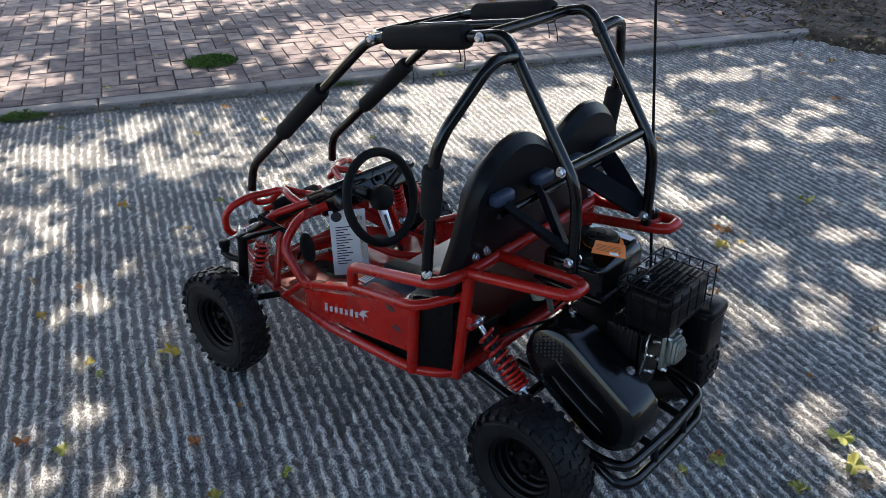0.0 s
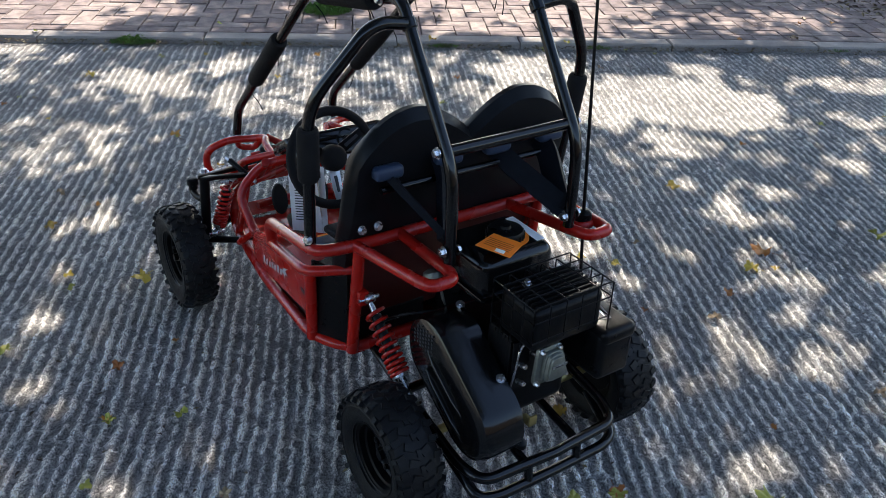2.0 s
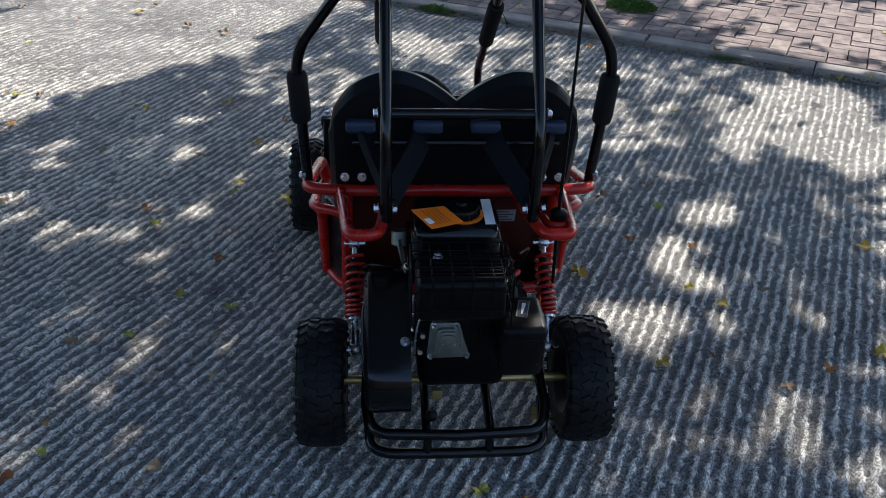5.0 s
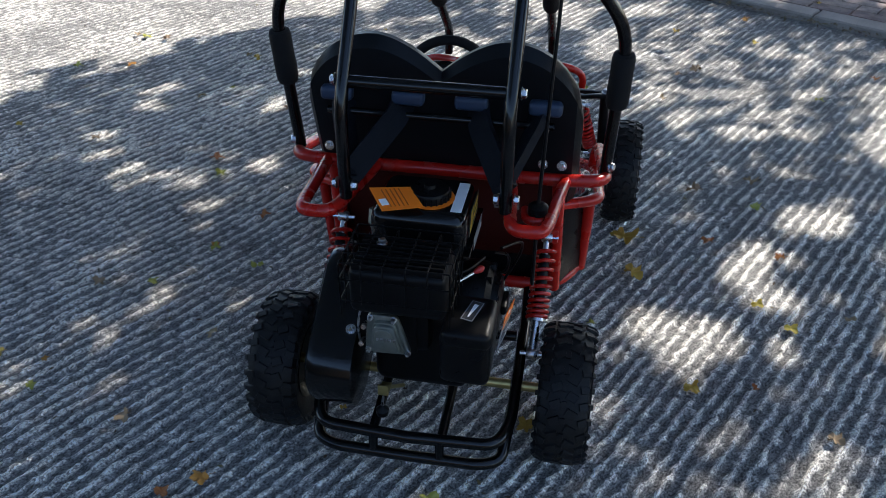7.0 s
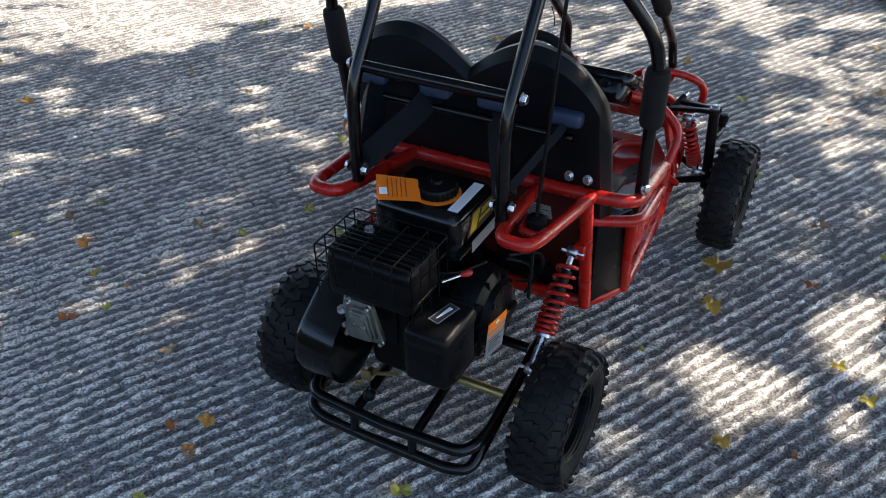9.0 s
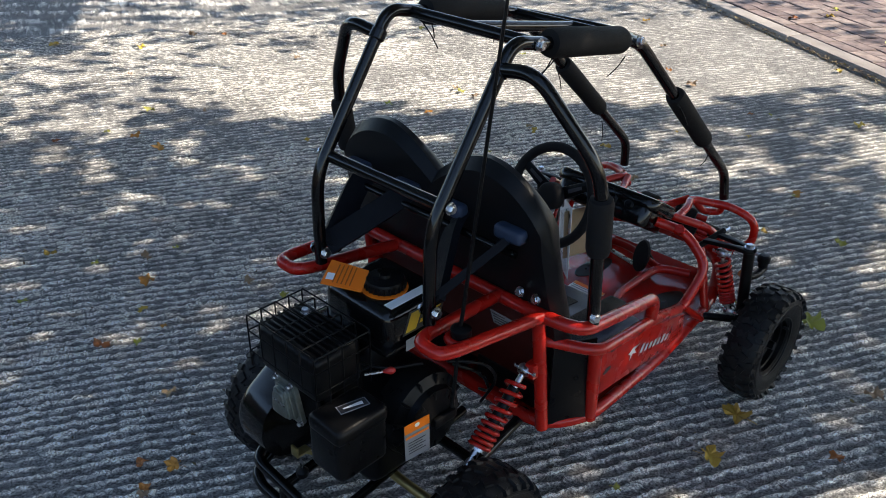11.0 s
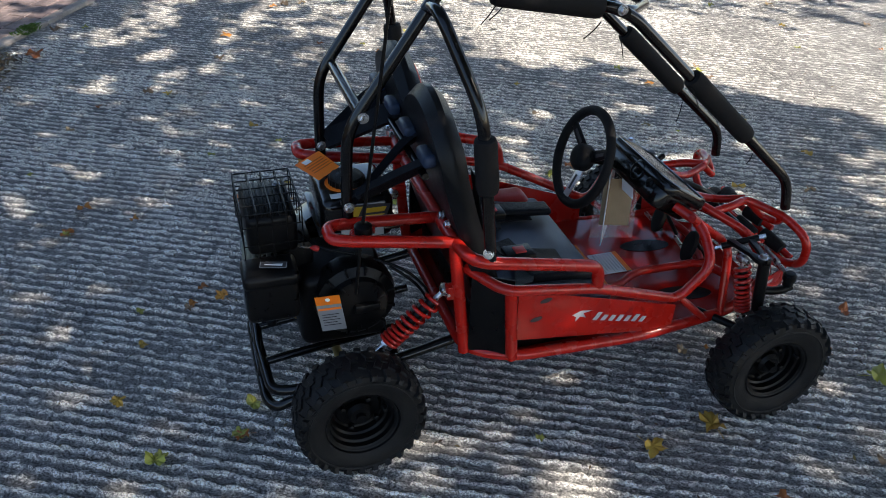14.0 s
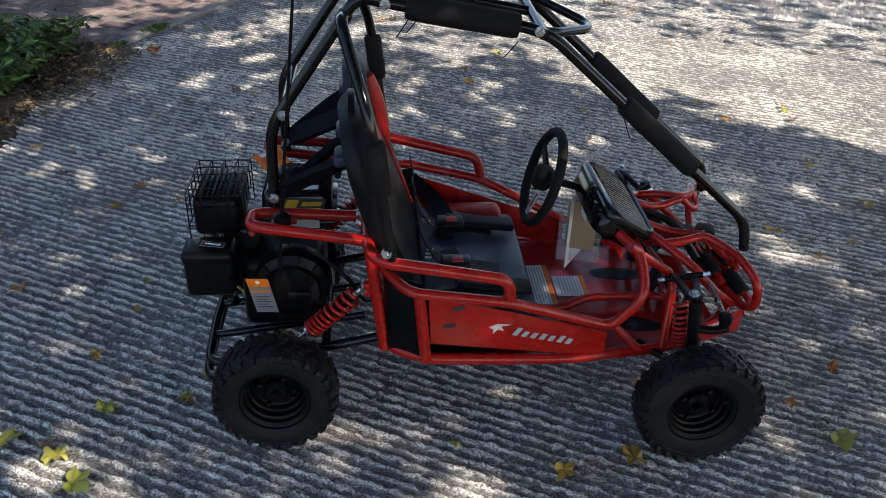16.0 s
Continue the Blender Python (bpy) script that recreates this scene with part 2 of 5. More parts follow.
def grid_mesh(name, xs, ys, height, material):
    gx, gy = np.meshgrid(xs, ys)
    z = height(gx, gy)
    co = np.stack([gx.ravel(), gy.ravel(), z.ravel()], 1)
    nx, ny = len(xs), len(ys)
    i = np.arange(nx * ny).reshape(ny, nx)
    q = np.stack([i[:-1, :-1].ravel(), i[:-1, 1:].ravel(), i[1:, 1:].ravel(), i[1:, :-1].ravel()], 1)
    me = bpy.data.meshes.new(name)
    me.vertices.add(len(co))
    me.vertices.foreach_set("co", co.ravel())
    me.loops.add(q.size)
    me.loops.foreach_set("vertex_index", q.ravel().astype(np.int32))
    me.polygons.add(len(q))
    me.polygons.foreach_set("loop_start", np.arange(0, q.size, 4, dtype=np.int32))
    me.update(calc_edges=True)
    me.polygons.foreach_set("use_smooth", [True] * len(q))
    me.materials.append(material)
    return new(name, me)


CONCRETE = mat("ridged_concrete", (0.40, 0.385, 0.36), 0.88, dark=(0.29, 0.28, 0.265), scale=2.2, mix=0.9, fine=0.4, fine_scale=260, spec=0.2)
def ridge_shade_wear(m, lo, hi, pale, shade_dirt):
    """Ridge light and shade painted in by height, over scuffed tops and soiled grooves."""
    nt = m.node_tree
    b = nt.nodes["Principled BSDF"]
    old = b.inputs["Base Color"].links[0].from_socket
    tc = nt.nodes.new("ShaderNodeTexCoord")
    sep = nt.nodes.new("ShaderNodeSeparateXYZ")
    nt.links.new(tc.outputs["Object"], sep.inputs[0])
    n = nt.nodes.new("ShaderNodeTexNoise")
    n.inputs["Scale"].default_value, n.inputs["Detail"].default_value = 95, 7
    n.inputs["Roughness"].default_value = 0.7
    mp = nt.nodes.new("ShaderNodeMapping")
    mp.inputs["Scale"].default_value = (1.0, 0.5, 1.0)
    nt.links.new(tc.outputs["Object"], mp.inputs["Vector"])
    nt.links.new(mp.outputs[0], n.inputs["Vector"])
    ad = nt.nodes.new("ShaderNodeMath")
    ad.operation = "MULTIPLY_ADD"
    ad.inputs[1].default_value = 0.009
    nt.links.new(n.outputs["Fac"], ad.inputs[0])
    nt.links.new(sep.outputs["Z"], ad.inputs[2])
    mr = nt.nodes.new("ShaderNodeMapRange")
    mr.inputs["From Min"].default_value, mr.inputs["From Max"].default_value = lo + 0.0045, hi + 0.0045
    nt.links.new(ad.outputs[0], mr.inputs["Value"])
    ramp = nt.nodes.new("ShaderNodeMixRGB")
    ramp.inputs[1].default_value, ramp.inputs[2].default_value = (*shade_dirt, 1), (*pale, 1)
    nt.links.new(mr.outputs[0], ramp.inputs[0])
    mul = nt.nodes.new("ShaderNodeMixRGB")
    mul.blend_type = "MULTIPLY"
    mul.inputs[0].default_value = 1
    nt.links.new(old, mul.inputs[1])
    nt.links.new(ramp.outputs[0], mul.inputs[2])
    # open pores and crumbs in the brushed face; the pores get a darker colour
    pm = nt.nodes.new("ShaderNodeMapping")
    pm.inputs["Scale"].default_value = (1.0, 0.65, 1.0)
    nt.links.new(tc.outputs["Object"], pm.inputs["Vector"])
    pn = nt.nodes.new("ShaderNodeTexNoise")
    pn.inputs["Scale"].default_value, pn.inputs["Detail"].default_value, pn.inputs["Roughness"].default_value = 210, 5, 0.7
    nt.links.new(pm.outputs[0], pn.inputs["Vector"])
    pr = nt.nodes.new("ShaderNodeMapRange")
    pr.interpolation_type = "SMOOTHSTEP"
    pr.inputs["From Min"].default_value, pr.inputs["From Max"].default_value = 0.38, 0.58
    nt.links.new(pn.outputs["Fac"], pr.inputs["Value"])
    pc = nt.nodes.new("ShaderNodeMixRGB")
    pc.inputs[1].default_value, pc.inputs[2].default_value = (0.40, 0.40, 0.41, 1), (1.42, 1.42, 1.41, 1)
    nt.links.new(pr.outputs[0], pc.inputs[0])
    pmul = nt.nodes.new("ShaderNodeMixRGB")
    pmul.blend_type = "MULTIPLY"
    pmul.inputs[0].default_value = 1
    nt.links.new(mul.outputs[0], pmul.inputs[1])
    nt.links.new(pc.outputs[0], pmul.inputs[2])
    bp = nt.nodes.new("ShaderNodeBump")
    bp.inputs["Strength"].default_value, bp.inputs["Distance"].default_value = 0.9, 0.004
    nt.links.new(pr.outputs[0], bp.inputs["Height"])
    nt.links.new(bp.outputs[0], b.inputs["Normal"])
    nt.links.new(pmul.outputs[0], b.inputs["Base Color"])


# Groove shade goes into the concrete's colour here, crests brightened to match.
ridge_shade_wear(CONCRETE, -0.0095, -0.0035, (2.30, 2.28, 2.22), (0.62, 0.62, 0.63))
KERB = mat("kerb_concrete", (0.27, 0.245, 0.225), 0.85, dark=(0.17, 0.15, 0.14), scale=5, mix=0.8, fine=0.2, fine_scale=150, bump=0.4, bump_scale=150, rnd=0.12, spec=0.25)
PAVER = mat("block_paver", (0.225, 0.172, 0.158), 0.88, dark=(0.120, 0.094, 0.090), scale=16, mix=0.9, fine=0.25, fine_scale=160, bump=0.4, bump_scale=170, rnd=0.34, spec=0.25)
PAVER_FAR = mat("block_paver_joined", (0.225, 0.172, 0.158), 0.88, dark=(0.120, 0.094, 0.090), scale=16, mix=0.9, fine=0.25, fine_scale=160, bump=0.4, bump_scale=170, rnd=0.34, island=True, spec=0.25)
SOIL = mat("leafy_soil", (0.075, 0.055, 0.038), 0.95, dark=(0.03, 0.024, 0.018), scale=9, mix=0.9, fine=0.5, fine_scale=90, bump=1.0, bump_scale=60, spec=0.2)

PITCH = 0.0345                       # metres between the ridges
KERB_Y, BACK_Y = 4.86, -0.87         # the slab's two long edges


def slab_height(x, y):
    wob = (value_noise(x, y, 0.9, 1) - 0.5) * 0.05 + (value_noise(x, y * 0.5, 0.16, 2) - 0.5) * 0.006 + (value_noise(x, y * 0.9, 0.020, 3) - 0.5) * 0.011
    ph = (x + 0.02 * y + wob) / PITCH
    r = 0.5 + 0.5 * np.cos(2 * np.pi * ph)
    amp = 0.4 + 0.6 * value_noise(x, y, 0.35, 4) + 0.5 * (value_noise(x, y * 0.6, 0.04, 5) - 0.5)
    near = np.clip((y - BACK_Y) / 0.12, 0, 1) * np.clip((KERB_Y - y) / 0.10, 0, 1)
    amp = amp * (1 - 0.5 * np.clip((y - 2.6) / 1.2, 0, 1)) * (1 - 0.4 * np.clip((-1.0 - x) / 0.6, 0, 1))
    crumb = value_noise(x, y * 0.6, 0.016, 6)
    grit = value_noise(x, y, 0.0095, 7)
    z = 0.0132 * amp * r ** 3.0 * (0.35 + 0.6 * crumb + 0.7 * grit) * near
    z += 0.0030 * (value_noise(x, y * 0.7, 0.020, 8) - 0.5) + 0.0048 * (grit - 0.5)
    return z - 0.010


xs = np.concatenate([np.arange(-16, -3.4, 0.06), np.arange(-3.4, -1.4, 0.0085), np.arange(-1.4, 2.6, 0.0056), np.arange(2.6, 4.9, 0.0085), np.arange(4.9, 16, 0.06)])
ys = np.concatenate([[BACK_Y - 0.01], np.arange(BACK_Y, 3.2, 0.0085), np.arange(3.2, KERB_Y + 0.001, 0.02)])
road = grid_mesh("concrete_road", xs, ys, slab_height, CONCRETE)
tagged(road, "grey ridged concrete drive with brushed grooves, weathered and leaf-strewn", "road", kind="structure")

g = bmesh.new()
for sx, sy in ((-1, -1), (1, -1), (1, 1), (-1, 1)):
    g.verts.new((sx * 300, sy * 300, -0.03))
g.faces.new(g.verts[:])
tagged(part("ground", g, SOIL, smooth=False), "dark bare soil under and beyond the paving", "ground", kind="structure")


def bed_height(x, y):
    lump = value_noise(x, y, 0.22, 11) * 0.05 + value_noise(x, y, 0.06, 12) * 0.03 + value_noise(x, y, 0.02, 13) * 0.012
    return lump * np.where(x > 3, 0.4, 1.0) - np.where(x > 3, 0.012, 0.03)


# Soil that spills over the slab's corners: behind, and in the far corner.
def soil_patch(name, x0, x1, y0, y1, reach, label):
    def h(x, y):
        edge = np.clip(reach(x, y) + (value_noise(x, y, 0.15, 14) - 0.5) * 0.12, -0.3, 0.3)
        return np.clip(edge * 0.35, -0.05, 0.03) + bed_height(x, y)
    ob = grid_mesh(name, np.arange(x0, x1, 0.02), np.arange(y0, y1, 0.02), h, SOIL)
    return tagged(ob, label, "soil", kind="structure")


soil_patch("soil_bed", -0.75, 1.6, -3.2, -0.3, lambda x, y: np.minimum(-0.58 - y + np.clip(x, -1, 0.3) * 0.55 - np.clip(x - 0.3, 0, 9) * 0.1, (x + 0.62) * 1.2), "dark planting bed of loose soil with leaf litter")
soil_patch("soil_verge", 3.9, 6.6, 3.0, 7.6, lambda x, y: np.minimum(x - 4.45 - np.clip(y - 4.9, -9, 0.0) * -0.25 - np.clip(y - 4.9, 0, 9) * 0.5, 9 + 0 * y), "dark soil verge with fallen leaves beside the paving")

# Unseen wall, added south of the bed to keep sky light off the kart's rear.
ADDED_WALL = mat("added_wall_dark", (0.055, 0.042, 0.032), 0.85, dark=(0.03, 0.024, 0.018), scale=6, mix=0.8, bump=0.3)
wall = part("added_wall_south", box(bmesh.new(), (-3.0, -3.75, -.03), (9.0, -3.6, 1.9), .01), ADDED_WALL)
tagged(wall, "plain dark wall added unseen behind the bed, closing the drive and blocking sky light", "wall", kind="structure")

# ---- the kart ----
KART = pose(0.9581, 1.5429, 0.0, 0, 0, 29.0)
kart = new("go_kart")
kart.matrix_world = KART
tagged(kart, "red and black off-road go kart with roll cage and knobbly tyres", "go kart")


def one(name, pts, material, parent=kart, r=0.0145, rad=0.05, label=""):
    return part(name, tube(bmesh.new(), pts, r, rad), material, parent, label)


# Red frame
one("arm_rail", [(-.322, .545, .415), (-.330, .535, .475), (-.352, .225, .548), (-.25, .212, .548), (.25, .212, .548), (.352, .225, .548), (.330, .535, .475), (.322, .545, .415)], RED, rad=.055)
for s in (1, -1):
    f = (lambda p: p) if s == 1 else mx
    F = lambda pts: [f(p) for p in pts]
    one("side_rail", F([(.245, .25, .462), (.345, .305, .456), (.325, .545, .408), (.263, .815, .285), (.278, .885, .385), (.205, .885, .458), (.14, .84, .482)]), RED, r=.0130, rad=.038)
    one("side_post", F([(.322, .33, .44), (.314, .349, .236)]), RED)
    one("rear_post", F([(.252, .215, .55), (.258, .25, .236)]), RED)
    one("floor_rail", F([(.0, .25, .24), (.256, .25, .24), (.314, .35, .24), (.285, .7, .205), (.255, .99, .212), (.20, 1.14, .27), (.0, 1.19, .285)]), RED, rad=.06)
    one("rear_hoop", F([(.265, .215, .548), (.245, -.02, .575), (.235, -.052, .578), (.185, -.052, .578), (.172, -.02, .575), (.150, .215, .548)]), RED, r=.0135, rad=.05)
    one("front_post", F([(.172, .972, .388), (.214, .972, .378), (.222, .972, .345), (.262, .955, .215)]), RED, r=.0112, rad=.03)
    one("dash_stay", F([(.202, .853, .479), (.174, .974, .385)]), RED, r=.0115)
    one("corner_brace", F([(.262, .825, .285), (.285, .89, .225)]), RED, r=.0095)
    one("nose_rail", F([(.06, .885, .485), (.20, 1.03, .412), (.222, 1.075, .36), (.19, 1.15, .295)]), RED, r=.0112, rad=.05)
    one("nose_hoop", F([(.135, .965, .446), (.128, 1.03, .452), (.105, 1.078, .452), (.150, 1.125, .437), (.20, 1.142, .437), (.268, 1.17, .405), (.262, 1.176, .325), (.20, 1.165, .300), (.12, 1.14, .285)]), RED, r=.0112, rad=.045)
    one("nose_loop", F([(.118, 1.085, .446), (.122, 1.135, .398), (.165, 1.155, .402), (.175, 1.14, .435)]), RED, r=.0095, rad=.022)
    one("centre_rail", F([(.055, .87, .49), (.065, 1.0, .44), (.10, 1.08, .45)]), RED, r=.0105)
    one("lower_nose_bar", F([(.03, 1.08, .36), (.12, 1.14, .31), (.215, 1.17, .30)]), RED, r=.0105)
    # Nose side plate with a silver badge strip
    bm = bmesh.new()
    pts = [Vector(f(p)) for p in ((.268, 1.005, .275), (.222, 1.168, .298), (.21, 1.172, .225), (.262, 1.005, .212))]
    m = frame_of(pts[3], pts[2] - pts[3], pts[0] - pts[3])
    inv = m.inverted()
    slab(bm, [(inv @ p).to_2d() for p in pts], .003, m, .001)
    side = part("nose_side_plate", bm, RED, kart)
    for k in range(5):
        bm = bmesh.new()
        x0 = .055 + k * .014
        slab(bm, [(x0, .045), (x0 + .011, .045), (x0 + .013, .055), (x0 + .002, .055)], .001, m @ Matrix.Translation((0, 0, .0028 if s == 1 else -.0008)))
        part("badge_bar", bm, CHROME, side, "silver badge stroke")
    # Side panel with its writing and slots.
    bm = bmesh.new()
    a, b, c, d = (f((.3135, .352, .428)), f((.270, .80, .282)), f((.276, .80, .205)), f((.308, .36, .283)))
    pts = [Vector(p) for p in (a, b, c, d)]
    m = frame_of(pts[3], pts[2] - pts[3], pts[0] - pts[3])
    inv = m.inverted()
    slab(bm, [(inv @ p).to_2d() for p in pts], .003, m, .001)
    panel = part("side_panel", bm, RED, kart)
    way = Vector(pts[1] - pts[0]).normalized() * s
    upv = Vector((0, 0, 1))
    nrm = way.cross(upv).normalized()
    mid = inv @ ((pts[0] * .37 + pts[1] * .63) * .5 + (pts[2] * .63 + pts[3] * .37) * .5)
    mid = m @ Vector((mid.x, mid.y, .0040 if s == 1 else -.0012))
    nrm = m.to_3x3() @ Vector((0, 0, s))
    way2 = ((m @ Vector((1, -.10, 0)) - m.translation)).normalized() * s
    wm = frame_of(mid, way2, upv)
    for k in range(7):
        x0, hh = -.078 + k * .0235, (.030, .021, .021, .023, .021, .027, .021)[k]
        bm = bmesh.new()
        slab(bm, [(x0, -.011), (x0 + .013, -.011), (x0 + .013 + hh * .3, hh * .8 - .011), (x0 + hh * .3, hh * .8 - .011)], .0006, wm)
        part("name_bar", bm, PRINT, panel, "silver slanted bar")
    for k, (yy, zz) in enumerate(((.425, .385), (.405, .335))):
        bm = bmesh.new()
        o = inv @ Vector((s * .31, yy, zz))
        o = m @ Vector((o.x, o.y, .0032 if s == 1 else -.0012))
        slab(bm, [(.016 * math.cos(a), .006 * math.sin(a)) for a in np.linspace(0, 2 * math.pi, 14, endpoint=False)], .001, frame_of(o, way2 + upv * .4 * s, upv))
        part("slot", bm, INK, panel, "dark slot")
    # Bird-like emblem, a plain swoosh
    bm = bmesh.new()
    slab(bm, [(-.03, 0), (-.01, .014), (.025, .018), (.0, .008), (.012, -.004), (-.006, -.002), (-.014, -.018), (-.016, -.004)], .0006, frame_of(mid - way2 * .112 * s, way2 * s, upv * 1.0) if s == 1 else frame_of(mid - way2 * .112 * s, way2, upv))
    part("emblem", bm, PRINT, panel)

# Floor pan with oval openings, rear wall and nose plate
bm = bmesh.new()
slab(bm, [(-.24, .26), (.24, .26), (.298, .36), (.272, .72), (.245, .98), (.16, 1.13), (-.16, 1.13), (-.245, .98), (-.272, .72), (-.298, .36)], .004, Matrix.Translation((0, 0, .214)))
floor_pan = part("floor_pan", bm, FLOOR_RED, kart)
for x, y, a in ((.163, .907, 80), (-.080, .920, 84)):
    bm = bmesh.new()
    slab(bm, [(.075 * math.cos(t), .030 * math.sin(t)) for t in np.linspace(0, 2 * math.pi, 20, endpoint=False)], .0012, Matrix.Translation((x, y, .2185)) @ pose(0, 0, 0, 0, 0, a))
    part("grip_pad", bm, PLASTIC, floor_pan, "black oval foot grip")
for k, (x, y, w, h) in enumerate(((-.025, .682, .105, .085), (-.02, .775, .05, .09))):
    bm = bmesh.new()
    slab(bm, [(-w, -h / 2), (w, -h / 2), (w, h / 2), (-w, h / 2)], .0012, Matrix.Translation((x, y, .2195)))
    st = part("warning_sticker", bm, WHITE, floor_pan, "white printed warning sticker")
    bm = bmesh.new()
    slab(bm, [(-w, h / 2 - .014), (w, h / 2 - .014), (w, h / 2), (-w, h / 2)], .0012, Matrix.Translation((x, y, .2203)))
    part("sticker_band", bm, ORANGE, floor_pan, "orange band")
    for r in range(7):
        bm = bmesh.new()
        x1, yy = w * (.9 - .25 * ((r * 5) % 3) / 2), h / 2 - .020 - r * (h - .026) / 7
        slab(bm, [(-w * .9, yy - .0018), (x1, yy - .0018), (x1, yy + .0012), (-w * .9, yy + .0012)], .0006, Matrix.Translation((x, y, .2209)))
        part("print_bar", bm, PRINT, st)
bm = bmesh.new()
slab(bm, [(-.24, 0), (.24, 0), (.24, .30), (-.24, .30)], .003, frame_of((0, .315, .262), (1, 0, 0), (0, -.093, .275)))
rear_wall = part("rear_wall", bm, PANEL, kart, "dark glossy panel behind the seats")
LM = frame_of((0, .315, .262), (1, 0, 0), (0, -.093, .275))
bm = bmesh.new()
slab(bm, [(.108, .190), (.166, .190), (.166, .232), (.108, .232)], .001, LM @ Matrix.Translation((0, 0, .0032)))
plate = part("rating_label", bm, GREY_CARD, rear_wall, "small grey printed label")
for k in range(4):
    bm = bmesh.new()
    slab(bm, [(.113, .196 + k * .009), (.160 - k % 2 * .012, .196 + k * .009), (.160 - k % 2 * .012, .1995 + k * .009), (.113, .1995 + k * .009)], .0008, LM @ Matrix.Translation((0, 0, .0038)))
    part("print_bar", bm, INK, plate)
bm = bmesh.new()
slab(bm, [(-.19, -.03), (.19, -.03), (.17, .045), (-.17, .045)], .003, frame_of((0, 1.185, .275), (-1, 0, 0), (0, -.35, 1)), .001)
part("nose_plate", bm, RED, kart)
one("footwell_bar", [(.122, .57, .25), (.132, .715, .25), (.078, .80, .25), (.080, 1.005, .25), (.164, 1.035, .25)], RED, r=.0115, rad=.04)
one("footwell_bar", [(-.164, 1.035, .25), (-.05, 1.05, .25), (.08, 1.005, .25)], RED, r=.0105, rad=.04)
one("dash_stay", [(-.2, .885, .455), (.2, .885, .455)], RED, r=.011)

for s in (1, -1):
    bm = bmesh.new()
    m = frame_of((s * .264, .258, .245), (s * .048, .086, 0), (0, 0, 1))
    slab(bm, [(0, 0), (.098, 0), (.098, .212), (0, .212)], .006, m, .001)
    part("side_plate", bm, PLASTIC, kart, "black plate behind the side panel")

# Black roll cage
for s in (1, -1):
    f = (lambda p: p) if s == 1 else mx
    F = lambda pts: [f(p) for p in pts]
    one("roof_arch", F([(.160, .0, .585), (.160, .0, .70), (.160, .005, .787), (.160, .205, 1.077), (.161, .27, 1.062), (.162, .58, 1.008), (.162, .63, .985), (.160, 1.148, .525), (.165, 1.161, .445)]), BLACK, r=.0130, rad=.055)
    one("cage_upright", F([(.347, .266, .548), (.359, .226, .882), (.243, .170, 1.048), (.160, .176, 1.034)]), BLACK, r=.0130, rad=.06)
    for a, b, r in (((.1605, .305, 1.056), (.1615, .55, 1.013), .028), ((.1615, .80, .836), (.1605, .99, .667), .0235), ((.3530, .247, .712), (.3570, .2325, .835), .0235)):
        bm = bmesh.new()
        L = (Vector(f(b)) - Vector(f(a))).length
        lathe(bm, [(.0131, 0), (r * .9, .003), (r, .012), (r * 1.02, L * .3), (r * .99, L * .6), (r, L - .012), (r * .9, L - .003), (.0131, L)], 18, along(f(a), f(b)))
        part("foam_pad", bm, FOAM, kart, "matt black foam sleeve")
    for p, w in (((.161, .262, 1.063), (1, 0, 0)), ((.162, .592, 1.006), (1, 0, 0)), ((.162, .035, .819), (1, 0, 0)), ((.162, .0, .615), (1, 0, 0)), ((.343, .262, .565), (.9, -.4, .2)), ((.160, .0, .612), (-1, 0, 0))):
        q = Vector(p) + Vector(w).normalized() * .014
        bolt(f(q), f(w), kart)
    bolt(f((.165, 1.161, .46)), f((1, .2, 0)), kart, .006)
    for x in (.255, .215):
        bolt(f((x, .200, .59)), (0, -1, .2), kart, .008)
for s in (1, -1):
    # welded collar where the side upright meets the arch
    bm = bmesh.new()
    lathe(bm, [(.0135, 0), (.0165, .003), (.0165, .021), (.0135, .024)], 16, along((s * .160, .169, 1.023), (s * .160, .187, 1.048)))
    part("cage_collar", bm, BLACK, kart)
one("cross_bar", [(-.165, .035, .817), (.165, .035, .817)], BLACK, r=.0125)
one("cross_bar", [(-.165, .268, 1.062), (.165, .268, 1.062)], BLACK, r=.0125)
one("cross_bar", [(-.178, .60, 1.0), (.178, .60, 1.0)], BLACK, r=.0125)
one("visor_bar", [(-.158, .585, 1.004), (-.15, .63, .995), (-.03, .735, .968), (.03, .735, .968), (.15, .63, .995), (.158, .585, 1.004)], BLACK, r=.0105, rad=.035)
one("roof_bar", [(0, .268, 1.062), (0, .60, 1.0)], BLACK, r=.0115)

# Seat back: one shell with two lobes, leaning back
def seat_top(x):
    u = abs(x)
    if u < .135:
        return .860 - ((.135 - u) / .135) ** 1.7 * .073
    return .860 - .16 * (1 - math.sqrt(max(0, 1 - min(1, (u - .135) / .155) ** 2)))


def seat_y(z):
    return float(np.interp(z, (.25, .40, .50, .55, .60, .70, .80, .90), (.335, .275, .242, .224, .206, .178, .160, .153)))


def seat_half(z):
    return .30 if z > .55 else .30 - .045 * ((.55 - z) / .3) ** 1.5


